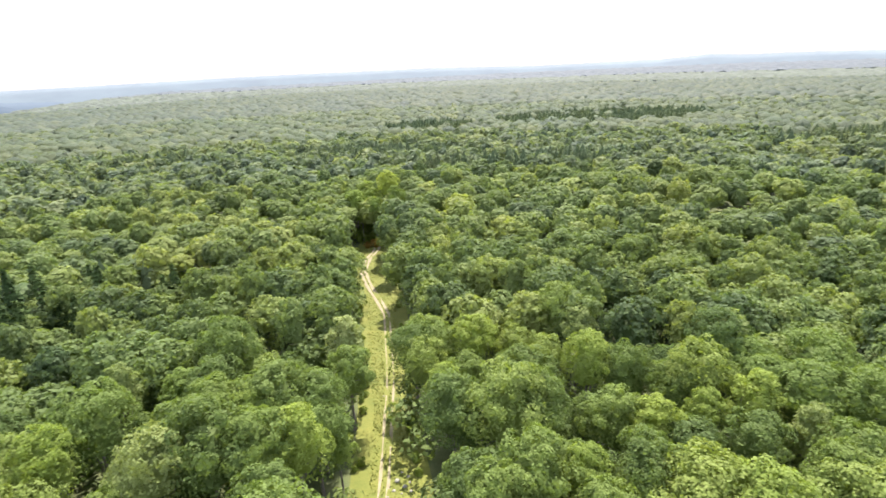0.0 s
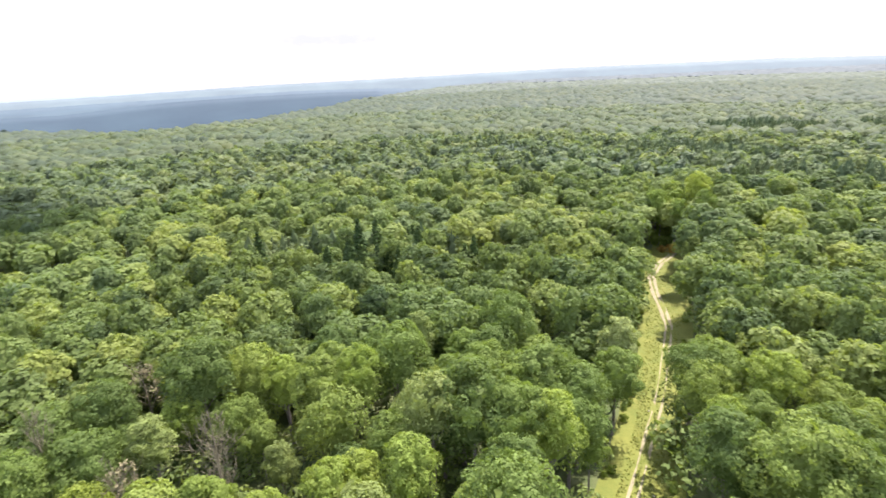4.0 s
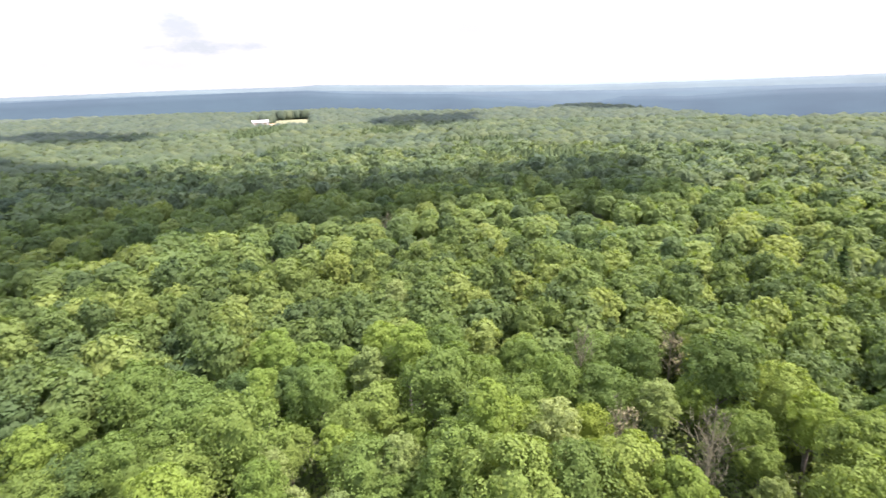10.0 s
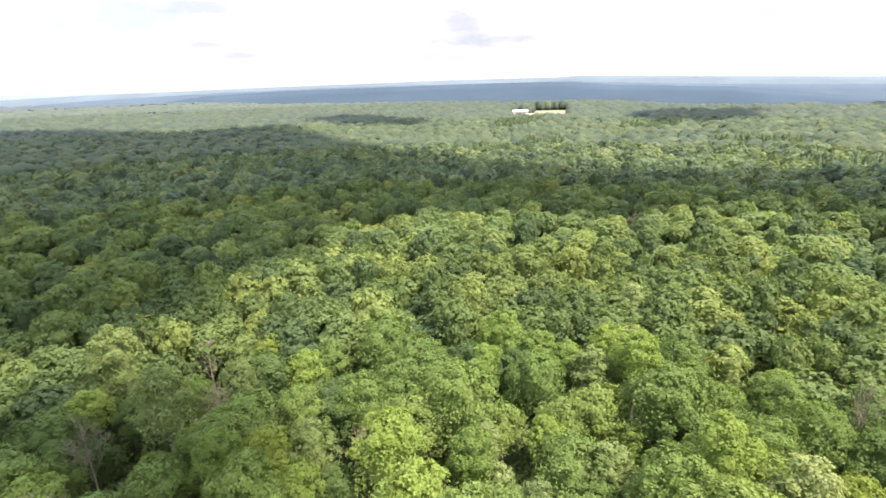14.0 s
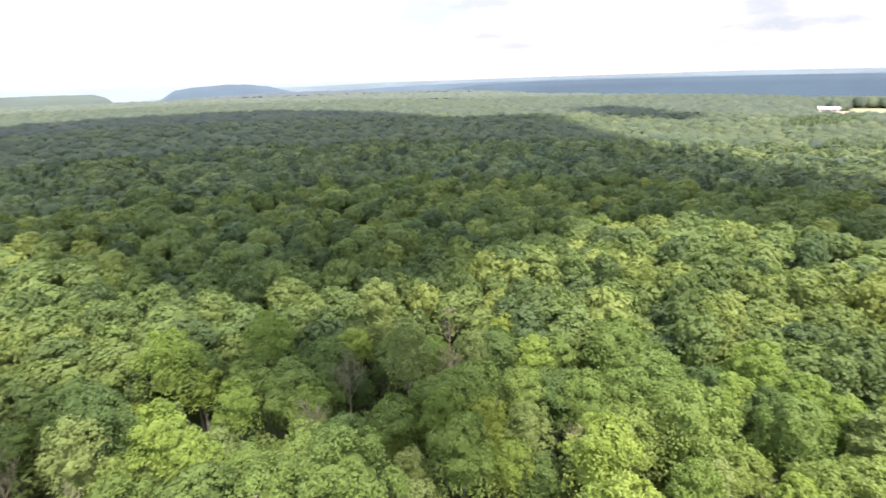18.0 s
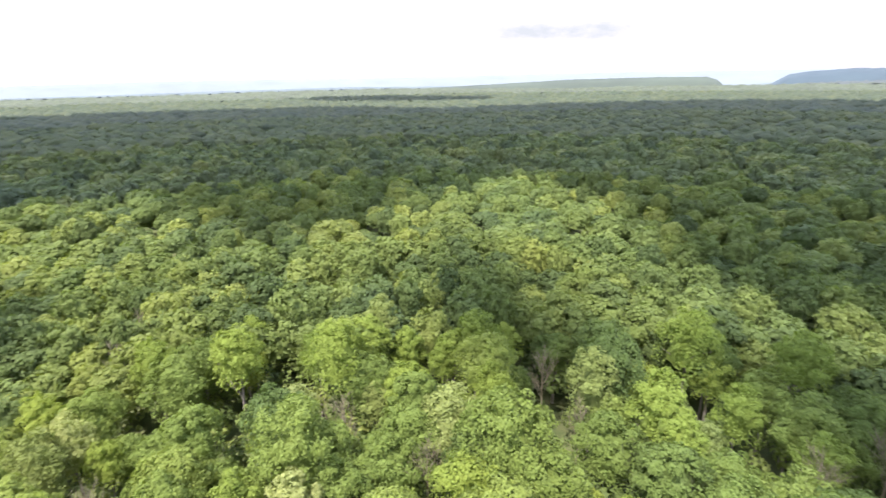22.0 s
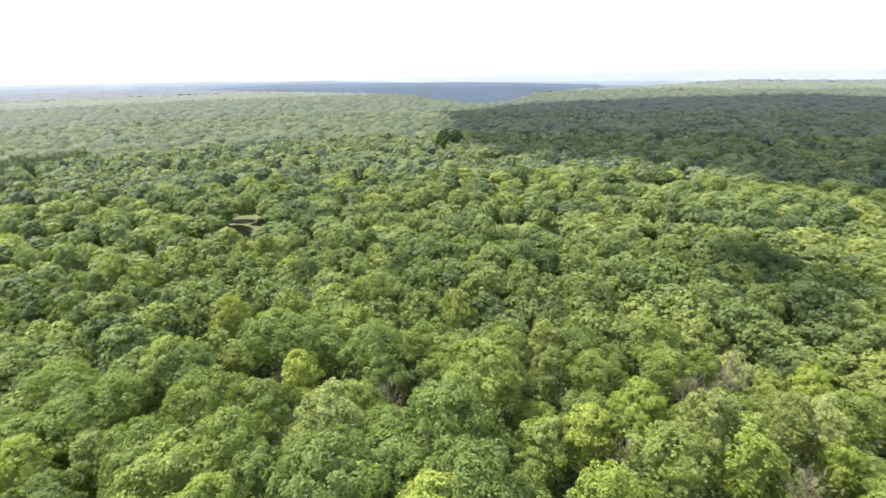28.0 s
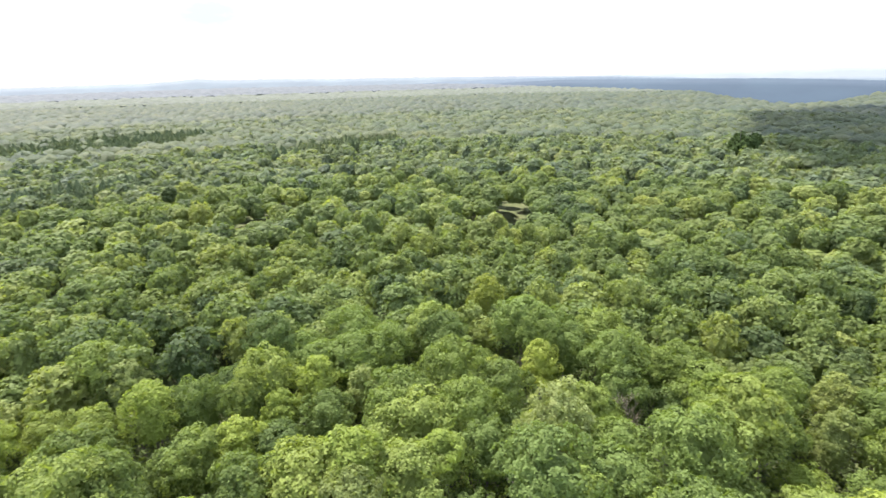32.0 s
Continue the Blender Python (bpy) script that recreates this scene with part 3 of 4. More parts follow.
# a clump of old pines that overtops the far canopy
v, t, nor = crown_sprays(g, 4.4, 7.0, 1600, 0.42, lobes=16, top=TALL)
OLD_CROWN = mesh_from("old_pine_crown", v, t, PINE, nor=nor)
for mx, my, k in ((337, 62, 1.38), (340, 68, 1.46), (343, 61, 1.42), (336, 67, 1.3)):
    ob = new("pine_tree", None)
    tagged(ob, "old dark pine with a heavy rounded crown above the canopy", "tree", "old pines")
    part("crown", OLD_CROWN, ob)
    part("trunk", PINES[0][1], ob)
    ob.matrix_basis = pose(mx, my, float(land(mx, my)), 0, 0, mx * 70) @ Matrix.Diagonal((1.4, 1.4, k, 1))


# ---- the wood beyond, as one growth for each ring ----
def ring_of_sprays(r0, r1, gap, seed, n, size, tall=TALL, rad=(4.0, 5.2), free=1.8, heaped=False):
    """Crowns of leaf sprays, picked from a few patterns and set side by side."""
    x, y, g = scatter(r0, r1, gap, seed, tall < TALL)
    ok = ~in_corridor(x, y, free) & (~inside(x, y, PINE_STANDS) | (g.random(len(x)) < np.where(np.hypot(x, y) < 200, 0.6, 0.25)))
    if tall == TALL:
        for mx, my, _ in MARKED:
            ok &= np.hypot(x - mx, y - my) > 3.5
    x, y = x[ok], y[ok]
    pats = []
    for _ in range(10):
        q = g.uniform(*rad)
        if heaped:
            pats.append(crown_sprays(g, q, q * g.uniform(0.6, 1.0), n, size, lobes=int(g.integers(11, 17)), top=tall))
            continue
        pats.append(crown(g, q, q * g.uniform(0.8, 1.25), n, size, tall, int(g.integers(4, 8)), int(g.integers(20, 36)), tall == TALL))
    which = g.integers(0, len(pats), len(x))
    pieces, tints, base = [], [], land(x, y)
    for k, (pv, pt, pn) in enumerate(pats):
        m = which == k
        c = int(m.sum())
        a, s, h = g.uniform(0, 6.28, c), g.uniform(0.74, 1.26, c), g.uniform(0.78, 1.15, c)
        ca, sa = (np.cos(a) * s)[:, None], (np.sin(a) * s)[:, None]
        X = pv[None, :, 0] * ca - pv[None, :, 1] * sa + x[m][:, None]
        Y = pv[None, :, 0] * sa + pv[None, :, 1] * ca + y[m][:, None]
        Z = pv[None, :, 2] * h[:, None] + base[m][:, None]
        V = np.stack([X, Y, Z], -1).reshape(-1, 3)
        T = (pt[None] + (np.arange(c) * len(pv))[:, None, None]).reshape(-1, 3)
        ca, sa = np.cos(a)[:, None], np.sin(a)[:, None]
        N = np.stack([pn[None, :, 0] * ca - pn[None, :, 1] * sa, pn[None, :, 0] * sa + pn[None, :, 1] * ca, np.repeat(pn[None, :, 2], c, 0)], -1).reshape(-1, 3)
        pieces.append((V, T, N))
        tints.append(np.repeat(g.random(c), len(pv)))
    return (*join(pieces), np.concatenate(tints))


def ring_of_domes(x, y, g, sides, rings, rad, depth, rough, tufts=0, size=1.0, spire=False):
    """Rounded, lumpy crowns (or pointed ones) with leaf sprays standing out of their skin."""
    n = len(x)
    base = land(x, y)
    h = TALL * g.uniform(0.84, 1.12, n) * (1.05 if spire else 1.0)
    r = rad * g.uniform(0.72, 1.3, n)
    a0 = g.uniform(0, 6.28, n)
    p2, p3 = g.uniform(0, 6.28, (2, n, 1))

    def skin(a, f):
        """Places and rough normals on the crowns, at bearings a and distances f from the top, one row for each tree."""
        prof = f ** 0.6 if spire else np.sin(f * math.pi * 0.5) ** 0.9
        drop = f if spire else (1 - np.cos(f * math.pi * 0.5)) * 0.55 + 0.45 * f ** 3
        lump = 1 + 0.12 * np.sin(2 * a + p2) + 0.12 * np.sin(3 * a + p3) + 0.08 * np.sin(5 * a + p2 * 3)
        q = r[:, None] * prof * lump
        up = -depth * drop
        out = np.stack([np.sin(f * 1.5) * np.cos(a), np.sin(f * 1.5) * np.sin(a), np.cos(f * 1.5)], -1)
        nor = out + (0, 0, 0.15 if spire else 0.5)
        return np.stack([x[:, None] + q * np.cos(a), y[:, None] + q * np.sin(a), (base + h)[:, None] + up], -1), nor

    V = [skin(a0[:, None], np.zeros((n, 1)))[0]]
    for k in range(1, rings + 1):
        a = a0[:, None] + 2 * np.pi * (np.arange(sides)[None] + 0.5 * (k % 2)) / sides
        ring, _ = skin(a, np.full((n, sides), k / rings))
        ring[..., :2] += g.uniform(-rough, rough, (n, sides, 2)) * r[:, None, None]
        ring[..., 2] += g.uniform(-rough, rough, (n, sides)) * depth * 0.6
        if spire:
            ring[..., :2] = np.stack([x, y], -1)[:, None] * 0.4 + ring[..., :2] * 0.6
            ring[..., 2] -= 0.7
        V.append(ring)
    V = np.concatenate(V, 1)
    per = V.shape[1]
    t = []
    for s in range(sides):
        t.append((0, 1 + s, 1 + (s + 1) % sides))
        for k in range(rings - 1):
            o = 1 + k * sides
            t += [(o + s, o + sides + s, o + (s + 1) % sides), (o + (s + 1) % sides, o + sides + s, o + sides + (s + 1) % sides)]
    T = (np.array(t)[None] + (np.arange(n) * per)[:, None, None]).reshape(-1, 3)
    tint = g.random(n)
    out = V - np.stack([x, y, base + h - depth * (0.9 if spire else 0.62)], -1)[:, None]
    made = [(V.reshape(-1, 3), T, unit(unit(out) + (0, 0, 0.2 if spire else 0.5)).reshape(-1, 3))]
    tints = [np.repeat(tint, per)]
    if tufts:
        f = np.sqrt(g.uniform(0.02, 1.0, (n, tufts)))
        pos, nor = skin(g.uniform(0, 6.28, (n, tufts)), f)
        pos = pos.reshape(-1, 3) + (0, 0, 0.25 * size)
        nor = nor.reshape(-1, 3)
        made.append(sprays(pos, nor, np.full(n * tufts, size), g))
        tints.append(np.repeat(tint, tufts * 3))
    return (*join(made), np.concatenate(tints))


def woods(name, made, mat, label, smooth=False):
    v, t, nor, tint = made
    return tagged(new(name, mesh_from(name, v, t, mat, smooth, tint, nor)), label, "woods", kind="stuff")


woods("undergrowth", ring_of_sprays(36, 170, 6.0, 19, 130, 0.42, 8.5, (2.2, 3.6), 0.6), WOODS, "saplings and bushes in the gaps between taller trees")
woods("woodland", ring_of_sprays(0, 42, GAP, 11, 420, 0.8), WOODS, "closed canopy of green broadleaf trees under the drone")
woods("woodland", ring_of_sprays(NEAR_R, 150, GAP, 11, 1550, 0.36, TALL, (3.9, 5.4), 2.4, True), WOODS, "closed canopy of green broadleaf trees in full leaf")
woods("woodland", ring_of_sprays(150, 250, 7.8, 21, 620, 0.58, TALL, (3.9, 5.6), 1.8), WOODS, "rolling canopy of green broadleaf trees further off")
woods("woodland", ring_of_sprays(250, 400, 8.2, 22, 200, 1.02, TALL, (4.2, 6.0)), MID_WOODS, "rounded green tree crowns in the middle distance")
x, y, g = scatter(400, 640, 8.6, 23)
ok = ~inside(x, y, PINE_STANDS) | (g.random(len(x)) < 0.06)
woods("distant_woodland", ring_of_domes(x[ok], y[ok], g, 7, 2, 6.7, 11.0, 0.07, 16, 1.15), CROWNS, "distant green broadleaf canopy with thin haze painted into its green", True)
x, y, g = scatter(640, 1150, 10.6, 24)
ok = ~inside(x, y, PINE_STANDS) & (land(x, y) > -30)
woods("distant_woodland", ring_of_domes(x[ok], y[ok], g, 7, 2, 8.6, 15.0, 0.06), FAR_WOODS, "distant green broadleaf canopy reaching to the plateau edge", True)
x, y, g = scatter(150, 1100, 4.9, 25)
ok = inside(x, y, PINE_STANDS) & ~in_corridor(x, y, 3.2) & (g.random(len(x)) < 0.92)
woods("pine_stand", ring_of_domes(x[ok], y[ok], g, 8, 4, 4.3, 9.5, 0.06, 80, 0.6, spire=True), PINE_WOODS, "dense stands of dark green pointed pines")


def canopy(x, y):
    g = np.random.default_rng(31)
    return land(x, y) + 14.0 + g.uniform(-3.0, 3.0, np.shape(x))


# ---- far ridges, blue haze painted on as emission ----
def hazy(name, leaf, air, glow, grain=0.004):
    """Wooded slopes miles off: dull green, plus a glow that paints in blue haze."""
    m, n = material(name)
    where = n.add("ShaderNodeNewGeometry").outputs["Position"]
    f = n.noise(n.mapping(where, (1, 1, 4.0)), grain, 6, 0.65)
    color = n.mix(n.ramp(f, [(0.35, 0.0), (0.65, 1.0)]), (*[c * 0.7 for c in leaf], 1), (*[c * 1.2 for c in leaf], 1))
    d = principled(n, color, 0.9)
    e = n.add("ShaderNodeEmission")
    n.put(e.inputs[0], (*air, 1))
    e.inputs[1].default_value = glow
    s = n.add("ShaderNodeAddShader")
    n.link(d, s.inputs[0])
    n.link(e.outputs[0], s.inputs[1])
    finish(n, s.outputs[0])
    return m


def ridge(name, dist, width, az_top, mat, label, seed):
    """A long hill chain round the place: crest angle over the horizon by bearing."""
    ang = np.linspace(0, 360, 1500, endpoint=False)
    tab = np.array(az_top)
    el = np.interp(ang, tab[:, 0], tab[:, 1])
    rs = np.random.default_rng(seed)
    wob = sum(np.sin(np.radians(ang) * k + rs.uniform(0, 6.28)) / k for k in (9, 17, 31, 57, 93)) * 0.45
    crest = 60 + dist * np.tan(np.radians(el)) + wob * dist * 0.0011
    ragged = rs.uniform(-1, 1, 1500) * dist * 0.00035
    prof = [(-1.0, -260.0, 0.0), (-0.55, None, 0.55), (-0.2, None, 0.9), (0.0, None, 1.0), (0.4, None, 0.7), (1.0, -260.0, 0.0)]
    vs = []
    for off, _, f in prof:
        rr = dist + off * width
        z = -200 + (crest + 200) * f + (ragged if f == 1.0 else 0)
        vs.append(np.stack([-rr * np.sin(np.radians(ang)), rr * np.cos(np.radians(ang)), z], -1))
    v = np.concatenate(vs)
    i = np.arange(len(prof) - 1)[:, None] * 1500
    j = np.arange(1500)[None]
    k = (j + 1) % 1500
    q = np.stack([i + j, i + 1500 + j, i + 1500 + k, i + k], -1).reshape(-1, 4)
    return tagged(new(name, mesh_from(name, v, q, mat, True)), label, "hills", kind="structure")


# emission stands in for the haze over the far canopy
HAZY_WOODS = hazy("far_woods_painted_haze", (0.034, 0.044, 0.020), (0.024, 0.030, 0.032), 1.0, 0.02)
HAZIER_WOODS = hazy("farthest_woods_painted_haze", (0.016, 0.021, 0.015), (0.050, 0.063, 0.074), 1.0, 0.02)
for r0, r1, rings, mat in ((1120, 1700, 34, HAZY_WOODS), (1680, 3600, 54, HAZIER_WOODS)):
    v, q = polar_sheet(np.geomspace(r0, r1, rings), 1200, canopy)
    tagged(new("backdrop_far_woods", mesh_from("backdrop_far_woods", v, q, mat)), "endless far forest canopy with summer haze painted on", "woods", kind="structure")
# air light and, for the two darkest, cloud shade are painted into these colours
VALLEY_SLOPE = hazy("slope_painted_cloud_shade", (0.012, 0.020, 0.020), (0.024, 0.044, 0.070), 1.0)
NEAR_RIDGE = hazy("slope_painted_blue_shade", (0.018, 0.028, 0.028), (0.040, 0.062, 0.088), 1.0)
MID_RIDGE = hazy("slope_painted_haze", (0.030, 0.040, 0.035), (0.084, 0.112, 0.136), 1.0)
FAR_RIDGE = hazy("far_slope_painted_pale_haze", (0.030, 0.04, 0.035), (0.175, 0.205, 0.245), 1.0)
ridge("backdrop_valley_slope", 2300, 260, [(0, -3.2), (34, -3.0), (38, -1.63), (43, -1.48), (50, -1.48), (57, -1.57), (61, -1.76), (66, -2.08), (72, -2.0), (75, -2.5), (78, -2.5), (83, -1.95), (89, -1.35), (99, -1.01), (104, -0.6), (111, -0.56), (122, -0.64), (127, -0.66), (135, -0.75), (140, -0.95), (146, -1.7), (152, -3.0), (262, -3.0), (266, -1.61), (273, -1.37), (280, -1.16), (285, -1.12), (294, -1.03), (298, -0.98), (304, -1.2), (312, -3.0), (360, -3.2)], VALLEY_SLOPE, "wooded valley side with deep blue cloud shade painted on", 6)
ridge("backdrop_near_ridge", 3000, 420, [(0, -2.4), (18, -2.2), (26, -1.9), (38, -1.35), (46, -1.2), (60, -1.3), (72, -1.4), (85, -1.25), (95, -0.95), (104, -0.52), (127, -0.54), (140, -0.72), (150, -1.0), (158, -1.4), (161, -0.6), (163, -0.38), (165, -0.34), (168, -0.55), (169.5, -0.75), (171, -1.7), (175, -2.5), (255, -2.6), (262, -1.75), (266, -1.65), (273, -1.42), (285, -1.1), (294, -0.82), (300, -0.78), (310, -0.95), (320, -1.4), (330, -2.0), (360, -2.4)], NEAR_RIDGE, "wooded ridge beyond the valley with blue haze painted on", 3)
ridge("backdrop_green_ridge", 2700, 300, [(0, -4.0), (172, -4.0), (174, -2.2), (175, -1.2), (176, -0.88), (180, -0.86), (188, -0.96), (196, -1.3), (204, -1.6), (212, -4.0), (360, -4.0)], hazy("green_slope_painted_haze", (0.022, 0.030, 0.018), (0.042, 0.055, 0.056), 1.0), "flat-topped wooded ridge with thin haze painted on", 8)
ridge("backdrop_middle_ridge", 3900, 350, [(0, -0.25), (20, -0.24), (30, -0.37), (40, -0.45), (50, -0.5), (63, -0.74), (72, -0.82), (78, -0.8), (88, -0.5), (95, -0.3), (101, -0.1), (103, -0.06), (105, -0.16), (116, -0.14), (127, -0.26), (136, -0.35), (142, -0.44), (150, -0.5), (156, -0.7), (165, -0.8), (172, -1.6), (188, -1.6), (210, -1.3), (230, -1.4), (255, -1.4), (262, -1.35), (285, -1.05), (292, -0.72), (300, -0.62), (310, -0.48), (321, -0.42), (327, -0.28), (331, -0.3), (332.5, -0.22), (334, -0.1), (335.5, -0.24), (338, -0.4), (344, -0.44), (350, -0.48), (360, -0.25)], MID_RIDGE, "long wooded ridge with grey summer haze painted on", 4)
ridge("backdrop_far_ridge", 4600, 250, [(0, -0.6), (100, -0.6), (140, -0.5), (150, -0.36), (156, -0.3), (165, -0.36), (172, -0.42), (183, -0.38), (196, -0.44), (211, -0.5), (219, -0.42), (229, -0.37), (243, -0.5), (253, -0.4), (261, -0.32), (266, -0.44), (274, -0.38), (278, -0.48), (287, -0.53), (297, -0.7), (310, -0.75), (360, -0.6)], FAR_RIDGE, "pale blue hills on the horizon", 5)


# ---- clouds that shade parts of the wood ----
def in_polygon(x, y, poly):
    hit = np.zeros(np.shape(x), bool)
    for (ax, ay), (bx, by) in zip(poly, poly[1:] + poly[:1]):
        c = (ay > y) != (by > y)
        hit ^= c & (x < (bx - ax) * (y - ay) / (by - ay + 1e-9) + ax)
    return hit


CLOUD_WHITE = plain("cloud_white", (0.86, 0.86, 0.86), (0.92, 0.92, 0.92), 0.01, 1.0)
CLOUD_Z = 1500.0


def ball():
    bm = bmesh.new()
    bmesh.ops.create_icosphere(bm, subdivisions=1, radius=1.0)
    v = np.array([p.co[:] for p in bm.verts])
    t = np.array([[p.index for p in f.verts] for f in bm.faces])
    bm.free()
    return v, t


def cloud(outline, label, seed, gap=27.0):
    """A heap of flat-bottomed puffs that stands between the sun and the land within the outline."""
    g = np.random.default_rng(seed)
    p = np.array(outline, float)
    gx, gy = np.meshgrid(np.arange(p[:, 0].min(), p[:, 0].max(), gap), np.arange(p[:, 1].min(), p[:, 1].max(), gap))
    gx = gx.ravel() + g.uniform(-0.2, 0.2, gx.size) * gap
    gy = gy.ravel() + g.uniform(-0.2, 0.2, gx.size) * gap
    m = in_polygon(gx, gy, [tuple(c) for c in outline])
    gx, gy = gx[m], gy[m]
    rim = np.full(len(gx), 1e9)
    for (ax, ay), (bx, by) in zip(p, np.roll(p, -1, 0)):
        f = np.clip(((gx - ax) * (bx - ax) + (gy - ay) * (by - ay)) / ((bx - ax) ** 2 + (by - ay) ** 2), 0, 1)
        rim = np.minimum(rim, np.hypot(gx - ax - f * (bx - ax), gy - ay - f * (by - ay)))
    bv, bt = ball()
    k = len(gx)
    lift = TO_SUN * ((CLOUD_Z - 18) / TO_SUN.z)
    r = np.clip(rim + 0.2 * gap, 0.35 * gap, gap * g.uniform(0.95, 1.1, k))
    puff = 1 + g.uniform(-0.12, 0.12, (k, len(bv)))
    V = bv[None] * puff[:, :, None] * r[:, None, None] * (1, 1, 0.8)
    V[:, :, 2] = np.maximum(V[:, :, 2], -0.25 * gap)
    V += np.stack([gx + lift.x, gy + lift.y, CLOUD_Z + g.uniform(0, 15, k)], -1)[:, None]
    T = (bt[None] + (np.arange(k) * len(bv))[:, None, None]).reshape(-1, 3)
    return tagged(new("cloud", mesh_from("cloud", V.reshape(-1, 3), T, CLOUD_WHITE, True)), label, "cloud", "fair weather clouds")


cloud([(-294, 117), (-215, 104), (-185, 70), (-202, 42), (-206, 15), (-184, -22), (-172, -51), (-160, -80), (-135, -90), (-110, -96), (-62, -88), (-23, -115), (-1, -142), (11, -185), (34, -218), (67, -230), (77, -170), (89, -133), (97, -112), (171, -141), (200, -153), (205, -125), (222, -92), (256, -69), (288, -18), (279, 23), (329, 52), (420, 85), (600, 125), (780, 26), (900, -157), (930, -360), (760, -420), (593, -600), (446, -720), (270, -680), (153, -760), (-109, -850), (-275, -820), (-367, -638), (-357, -470), (-470, -430), (-353, -261), (-295, -126), (-284, -56), (-285, 0), (-300, 60), (-325, 95)], "wide white cumulus cloud with a flat base", 41, 19.0)
cloud([(-2, -90), (-27, -88), (-50, -67), (-46, -50), (-48, -36), (-34, -35), (-22, -42), (-19, -63), (-9, -76)], "ragged scrap of thin white cloud", 49, 9.0)
cloud([(43, -118), (20, -101), (5, -86), (8, -74), (16, -63), (27, -65), (34, -80), (48, -96)], "ragged scrap of thin white cloud", 46, 9.0)
cloud([(112, -40), (116, -62), (142, -58), (146, -38), (130, -32)], "ragged scrap of thin white cloud", 48, 10.0)
cloud([(-640, -430), (-560, -300), (-500, -270), (-480, -330), (-520, -440), (-580, -500)], "small white cumulus cloud", 42)
cloud([(-780, 60), (-620, 40), (-560, -40), (-640, -90), (-760, -60)], "small white cumulus cloud", 43)
cloud([(-1000, 420), (-820, 420), (-760, 240), (-860, 180), (-1020, 240)], "small white cumulus cloud", 44)
cloud([(260, -860), (520, -820), (700, -900), (560, -980), (280, -960)], "long white cumulus cloud", 45)

# ---- the farm at the plateau edge ----
def polar(az, r):
    h = heading(az)
    return h.x * r, h.y * r


def patch_of(name, az0, az1, r0, r1, z, mat, label):
    a, r = np.meshgrid(np.radians(np.linspace(az0, az1, 14)), np.linspace(r0, r1, 24), indexing="ij")
    X, Y = -r * np.sin(a), r * np.cos(a)
    v = np.stack([X, Y, land(X, Y) + z], -1).reshape(-1, 3)
    i = (np.arange(13)[:, None] * 24 + np.arange(23)[None])
    q = np.stack([i, i + 1, i + 25, i + 24], -1).reshape(-1, 4)
    return tagged(new(name, mesh_from(name, v, q[:, ::-1], mat, True)), label, "field", kind="structure")


patch_of("hay_field", 103.4, 107.3, 690, 1032, 0.3, FIELD, "pale yellow hay field in the woods")
patch_of("farmyard", 107.3, 110.0, 690, 955, 0.3, EARTH, "bare brown farmyard ground")


def box(bm, x0, x1, y0, y1, z0, z1):
    p = [bm.verts.new((x, y, z)) for z in (z0, z1) for x, y in ((x0, y0), (x1, y0), (x1, y1), (x0, y1))]
    for f in ((3, 2, 1, 0), (4, 5, 6, 7), (0, 1, 5, 4), (1, 2, 6, 5), (2, 3, 7, 6), (3, 0, 4, 7)):
        bm.faces.new([p[k] for k in f])


def solid(name, bm, mat, parent, label=""):
    me = bpy.data.meshes.new(name)
    bm.to_mesh(me)
    bm.free()
    me.materials.append(mat)
    return part(name, me, parent, label)


def barn(az, r, length, depth, wall, rise):
    """A long white barn, its side turned to the drone."""
    x, y = polar(az, r)
    ob = new("barn")
    tagged(ob, "large white metal barn at the edge of a field", "barn")
    ob.matrix_basis = pose(x, y, float(land(x, y)), 0, 0, az + 4)
    bm = bmesh.new()
    box(bm, -length / 2, length / 2, -depth / 2, depth / 2, -0.5, wall)
    solid("wall", bm, WHITE_METAL, ob)
    bm = bmesh.new()
    a, b, t = length / 2 + 0.6, depth / 2 + 0.6, 0.25
    ring = []
    for sx in (-a, a):
        ring.append([bm.verts.new((sx, yy, zz)) for yy, zz in ((-b, wall), (0, wall + rise), (b, wall), (b, wall - t), (0, wall + rise - t), (-b, wall - t))])
    for k in range(6):
        bm.faces.new((ring[0][k], ring[0][(k + 1) % 6], ring[1][(k + 1) % 6], ring[1][k]))
    bm.faces.new(ring[0][::-1])
    bm.faces.new(ring[1])
    solid("roof", bm, WHITE_METAL, ob)
    for k in (-1, 1):
        bm = bmesh.new()
        box(bm, k * length * 0.25 - 2.2, k * length * 0.25 + 2.2, -depth / 2 - 0.12, -depth / 2 + 0.05, 0, 4.4)
        solid("door", bm, ROCK, ob, "grey sliding door")
    return ob


barn(108.65, 925, 25, 15, 5.2, 3.0)

# ---- beside the track: shrubs, tufts, stones ----
g = np.random.default_rng(61)
BUSHES = []
for k in range(4):
    v, t, nor = crown_sprays(g, g.uniform(1.2, 1.8), 1.1, 420, 0.2, lobes=7, top=2.2)
    BUSHES.append(mesh_from("shrub", v, t, SHRUB, nor=nor))
RUSTY = foliage("rusty_leaves", (0.20, 0.13, 0.03), (0.26, 0.17, 0.035), (0.32, 0.20, 0.04))
v, t, nor = crown_sprays(g, 2.2, 1.4, 500, 0.24, lobes=8, top=3.0)
RUST_BUSH = mesh_from("rust_shrub", v, t, RUSTY, nor=nor)


def shrub(x, y, data, label, size):
    ob = new("shrub", data)
    ob.matrix_basis = pose(x, y, float(land(x, y)), 0, 0, float(g.uniform(0, 360))) @ Matrix.Scale(size, 4)
    return tagged(ob, label, "shrub", "shrubs along the track")


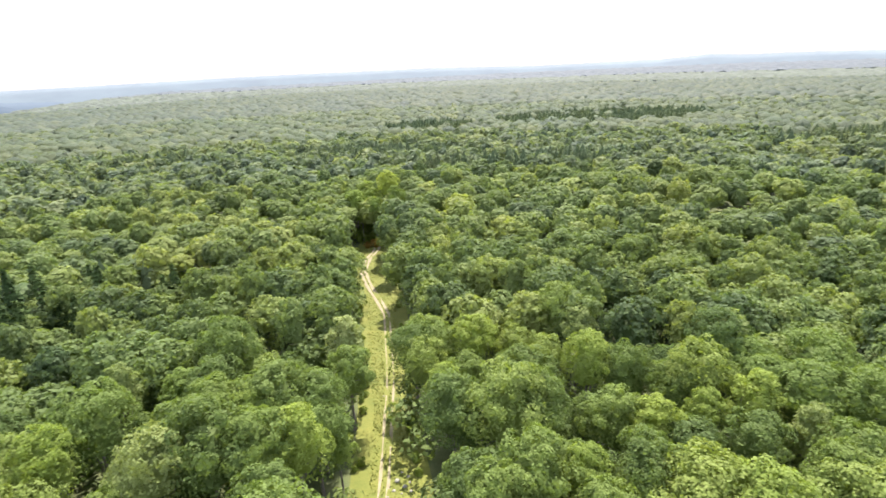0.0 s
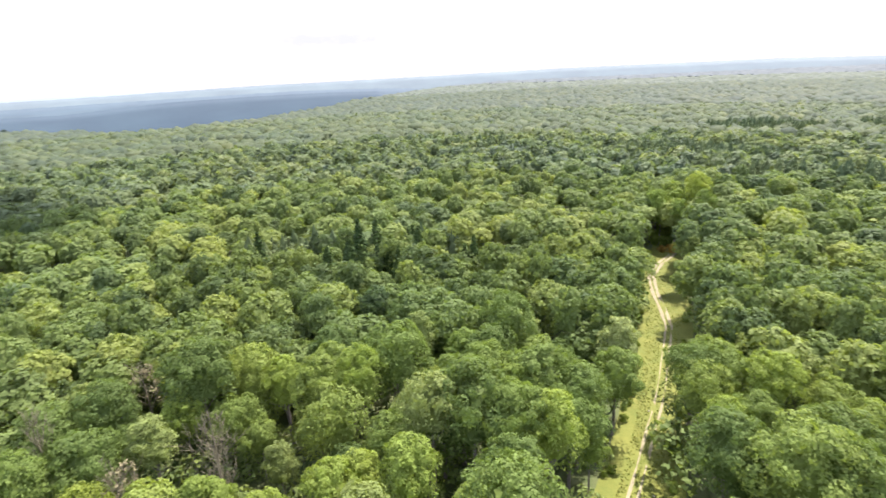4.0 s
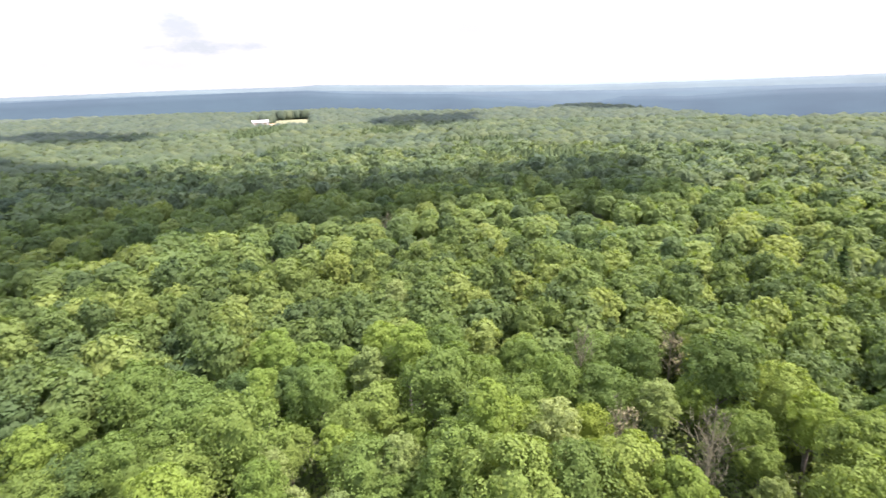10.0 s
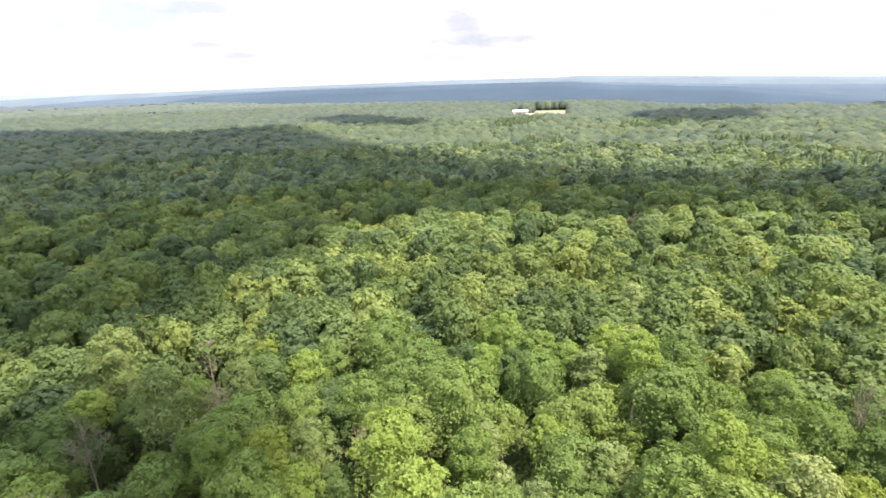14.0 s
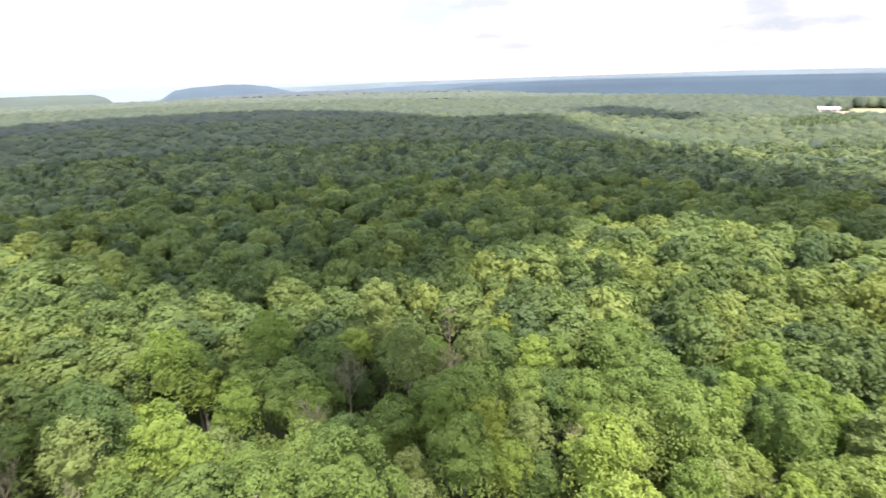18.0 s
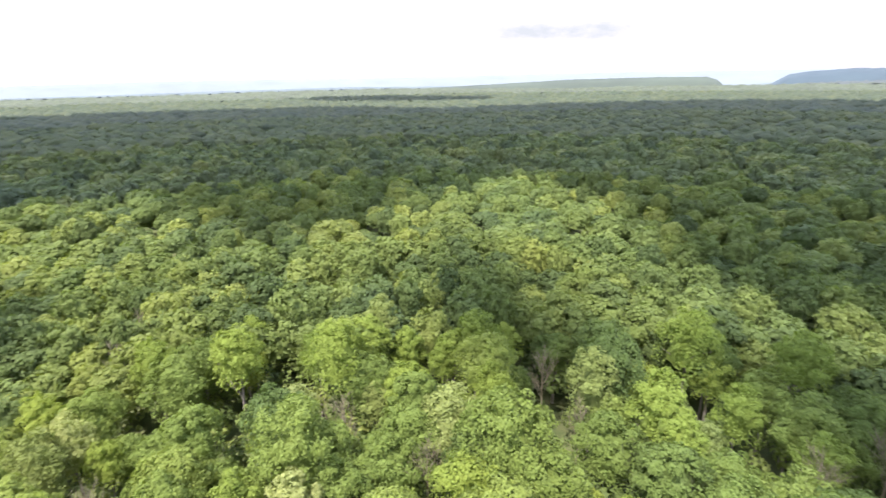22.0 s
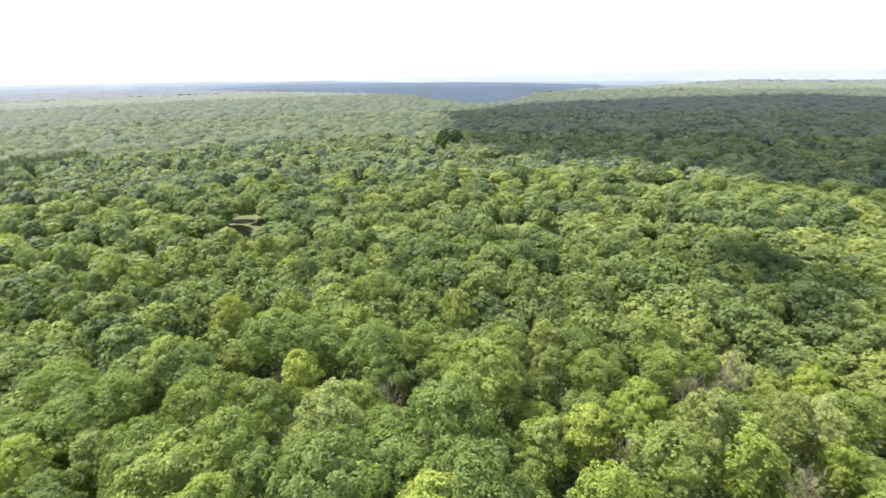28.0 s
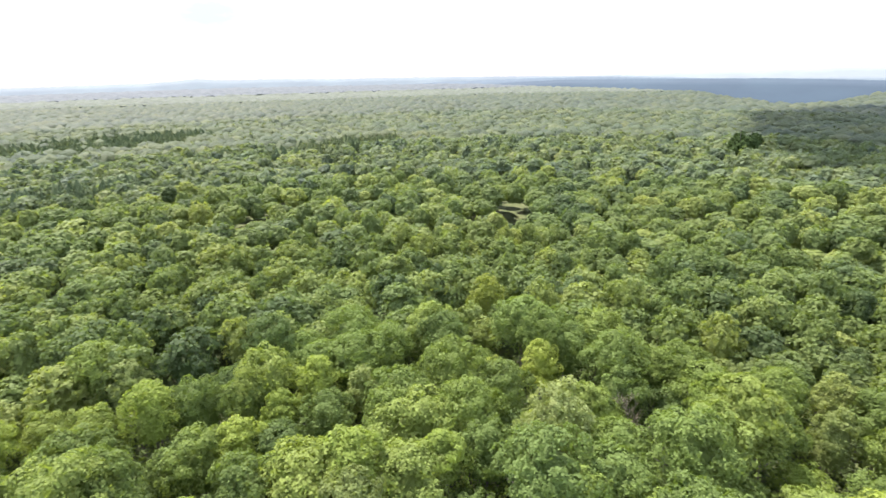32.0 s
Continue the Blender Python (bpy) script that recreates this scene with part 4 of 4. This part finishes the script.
for yy in np.arange(58, 180, 3.1):
    for edge, sign in ((EDGE_L, -1), (EDGE_R, 1)):
        if g.random() < 0.6:
            shrub(float(along(edge, yy)) + sign * float(g.uniform(0.8, 2.6)), float(yy + g.uniform(-1, 1)), BUSHES[int(g.integers(4))], "low green shrub at the edge of the grassy track", float(g.uniform(0.5, 1.0)))
for px, py, k in ((-27.0, 186.5, 2.4), (-22.0, 187.5, 2.7), (-24.6, 190.0, 3.6), (-28.5, 191.0, 3.6), (-19.4, 186.5, 2.6), (-20.5, 191.5, 3.7), (-30.0, 186.0, 2.6), (-23.0, 194.5, 4.2), (-27.0, 195.0, 4.2)):
    shrub(px, py, BUSHES[int(g.integers(4))], "tall green shrub closing the end of the track", k)
for px, py, k in ((-24.0, 179.5, 1.0), (-26.8, 178.5, 0.8), (-22.0, 181.0, 0.9)):
    shrub(px, py, RUST_BUSH, "rusty orange shrub where the track enters the woods", k)

k = 7000
yy = 40 + 140 * g.uniform(0, 1, k)
f = g.random(k)
xx = along(EDGE_L, yy) * (1 - f) + along(EDGE_R, yy) * f
free = np.abs(np.abs(xx - along(TRACK, yy)) - 0.66) > 0.4
xx, yy = xx[free], yy[free]
pos = np.stack([xx, yy, land(xx, yy) + 0.17], -1)
v, t, _ = sprays(pos, g.normal(size=(len(xx), 3)) * 0.3 + (0, -0.2, 0.95), np.full(len(xx), 0.16), g)
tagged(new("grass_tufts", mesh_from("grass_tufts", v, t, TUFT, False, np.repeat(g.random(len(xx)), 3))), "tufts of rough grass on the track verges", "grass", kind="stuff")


def stone(x, y, size):
    bm = bmesh.new()
    bmesh.ops.create_icosphere(bm, subdivisions=2, radius=size)
    for p in bm.verts:
        p.co *= 1 + 0.35 * noise.noise(p.co * 1.3 + Vector((x, y, 0)))
        p.co.z = max(p.co.z * 0.6, -0.2 * size)
    me = bpy.data.meshes.new("boulder")
    bm.to_mesh(me)
    bm.free()
    me.materials.append(ROCK)
    ob = new("boulder", me)
    ob.matrix_basis = pose(x, y, float(land(x, y)) + 0.15, 0, 0, x * 40)
    return tagged(ob, "pale grey boulder lying beside the track", "rock", "boulders by the track")


for px, py, size in ((-8.8, 65.6, 0.75), (-7.6, 64.4, 0.6), (-7.2, 66.5, 0.45), (-9.2, 63.6, 0.5), (-10.0, 62.4, 0.4), (-13.0, 88.0, 0.3), (-8.2, 67.4, 0.35), (-6.9, 65.2, 0.4), (-8.0, 63.0, 0.3), (-6.6, 63.4, 0.45)):
    stone(px, py, size * 0.6)
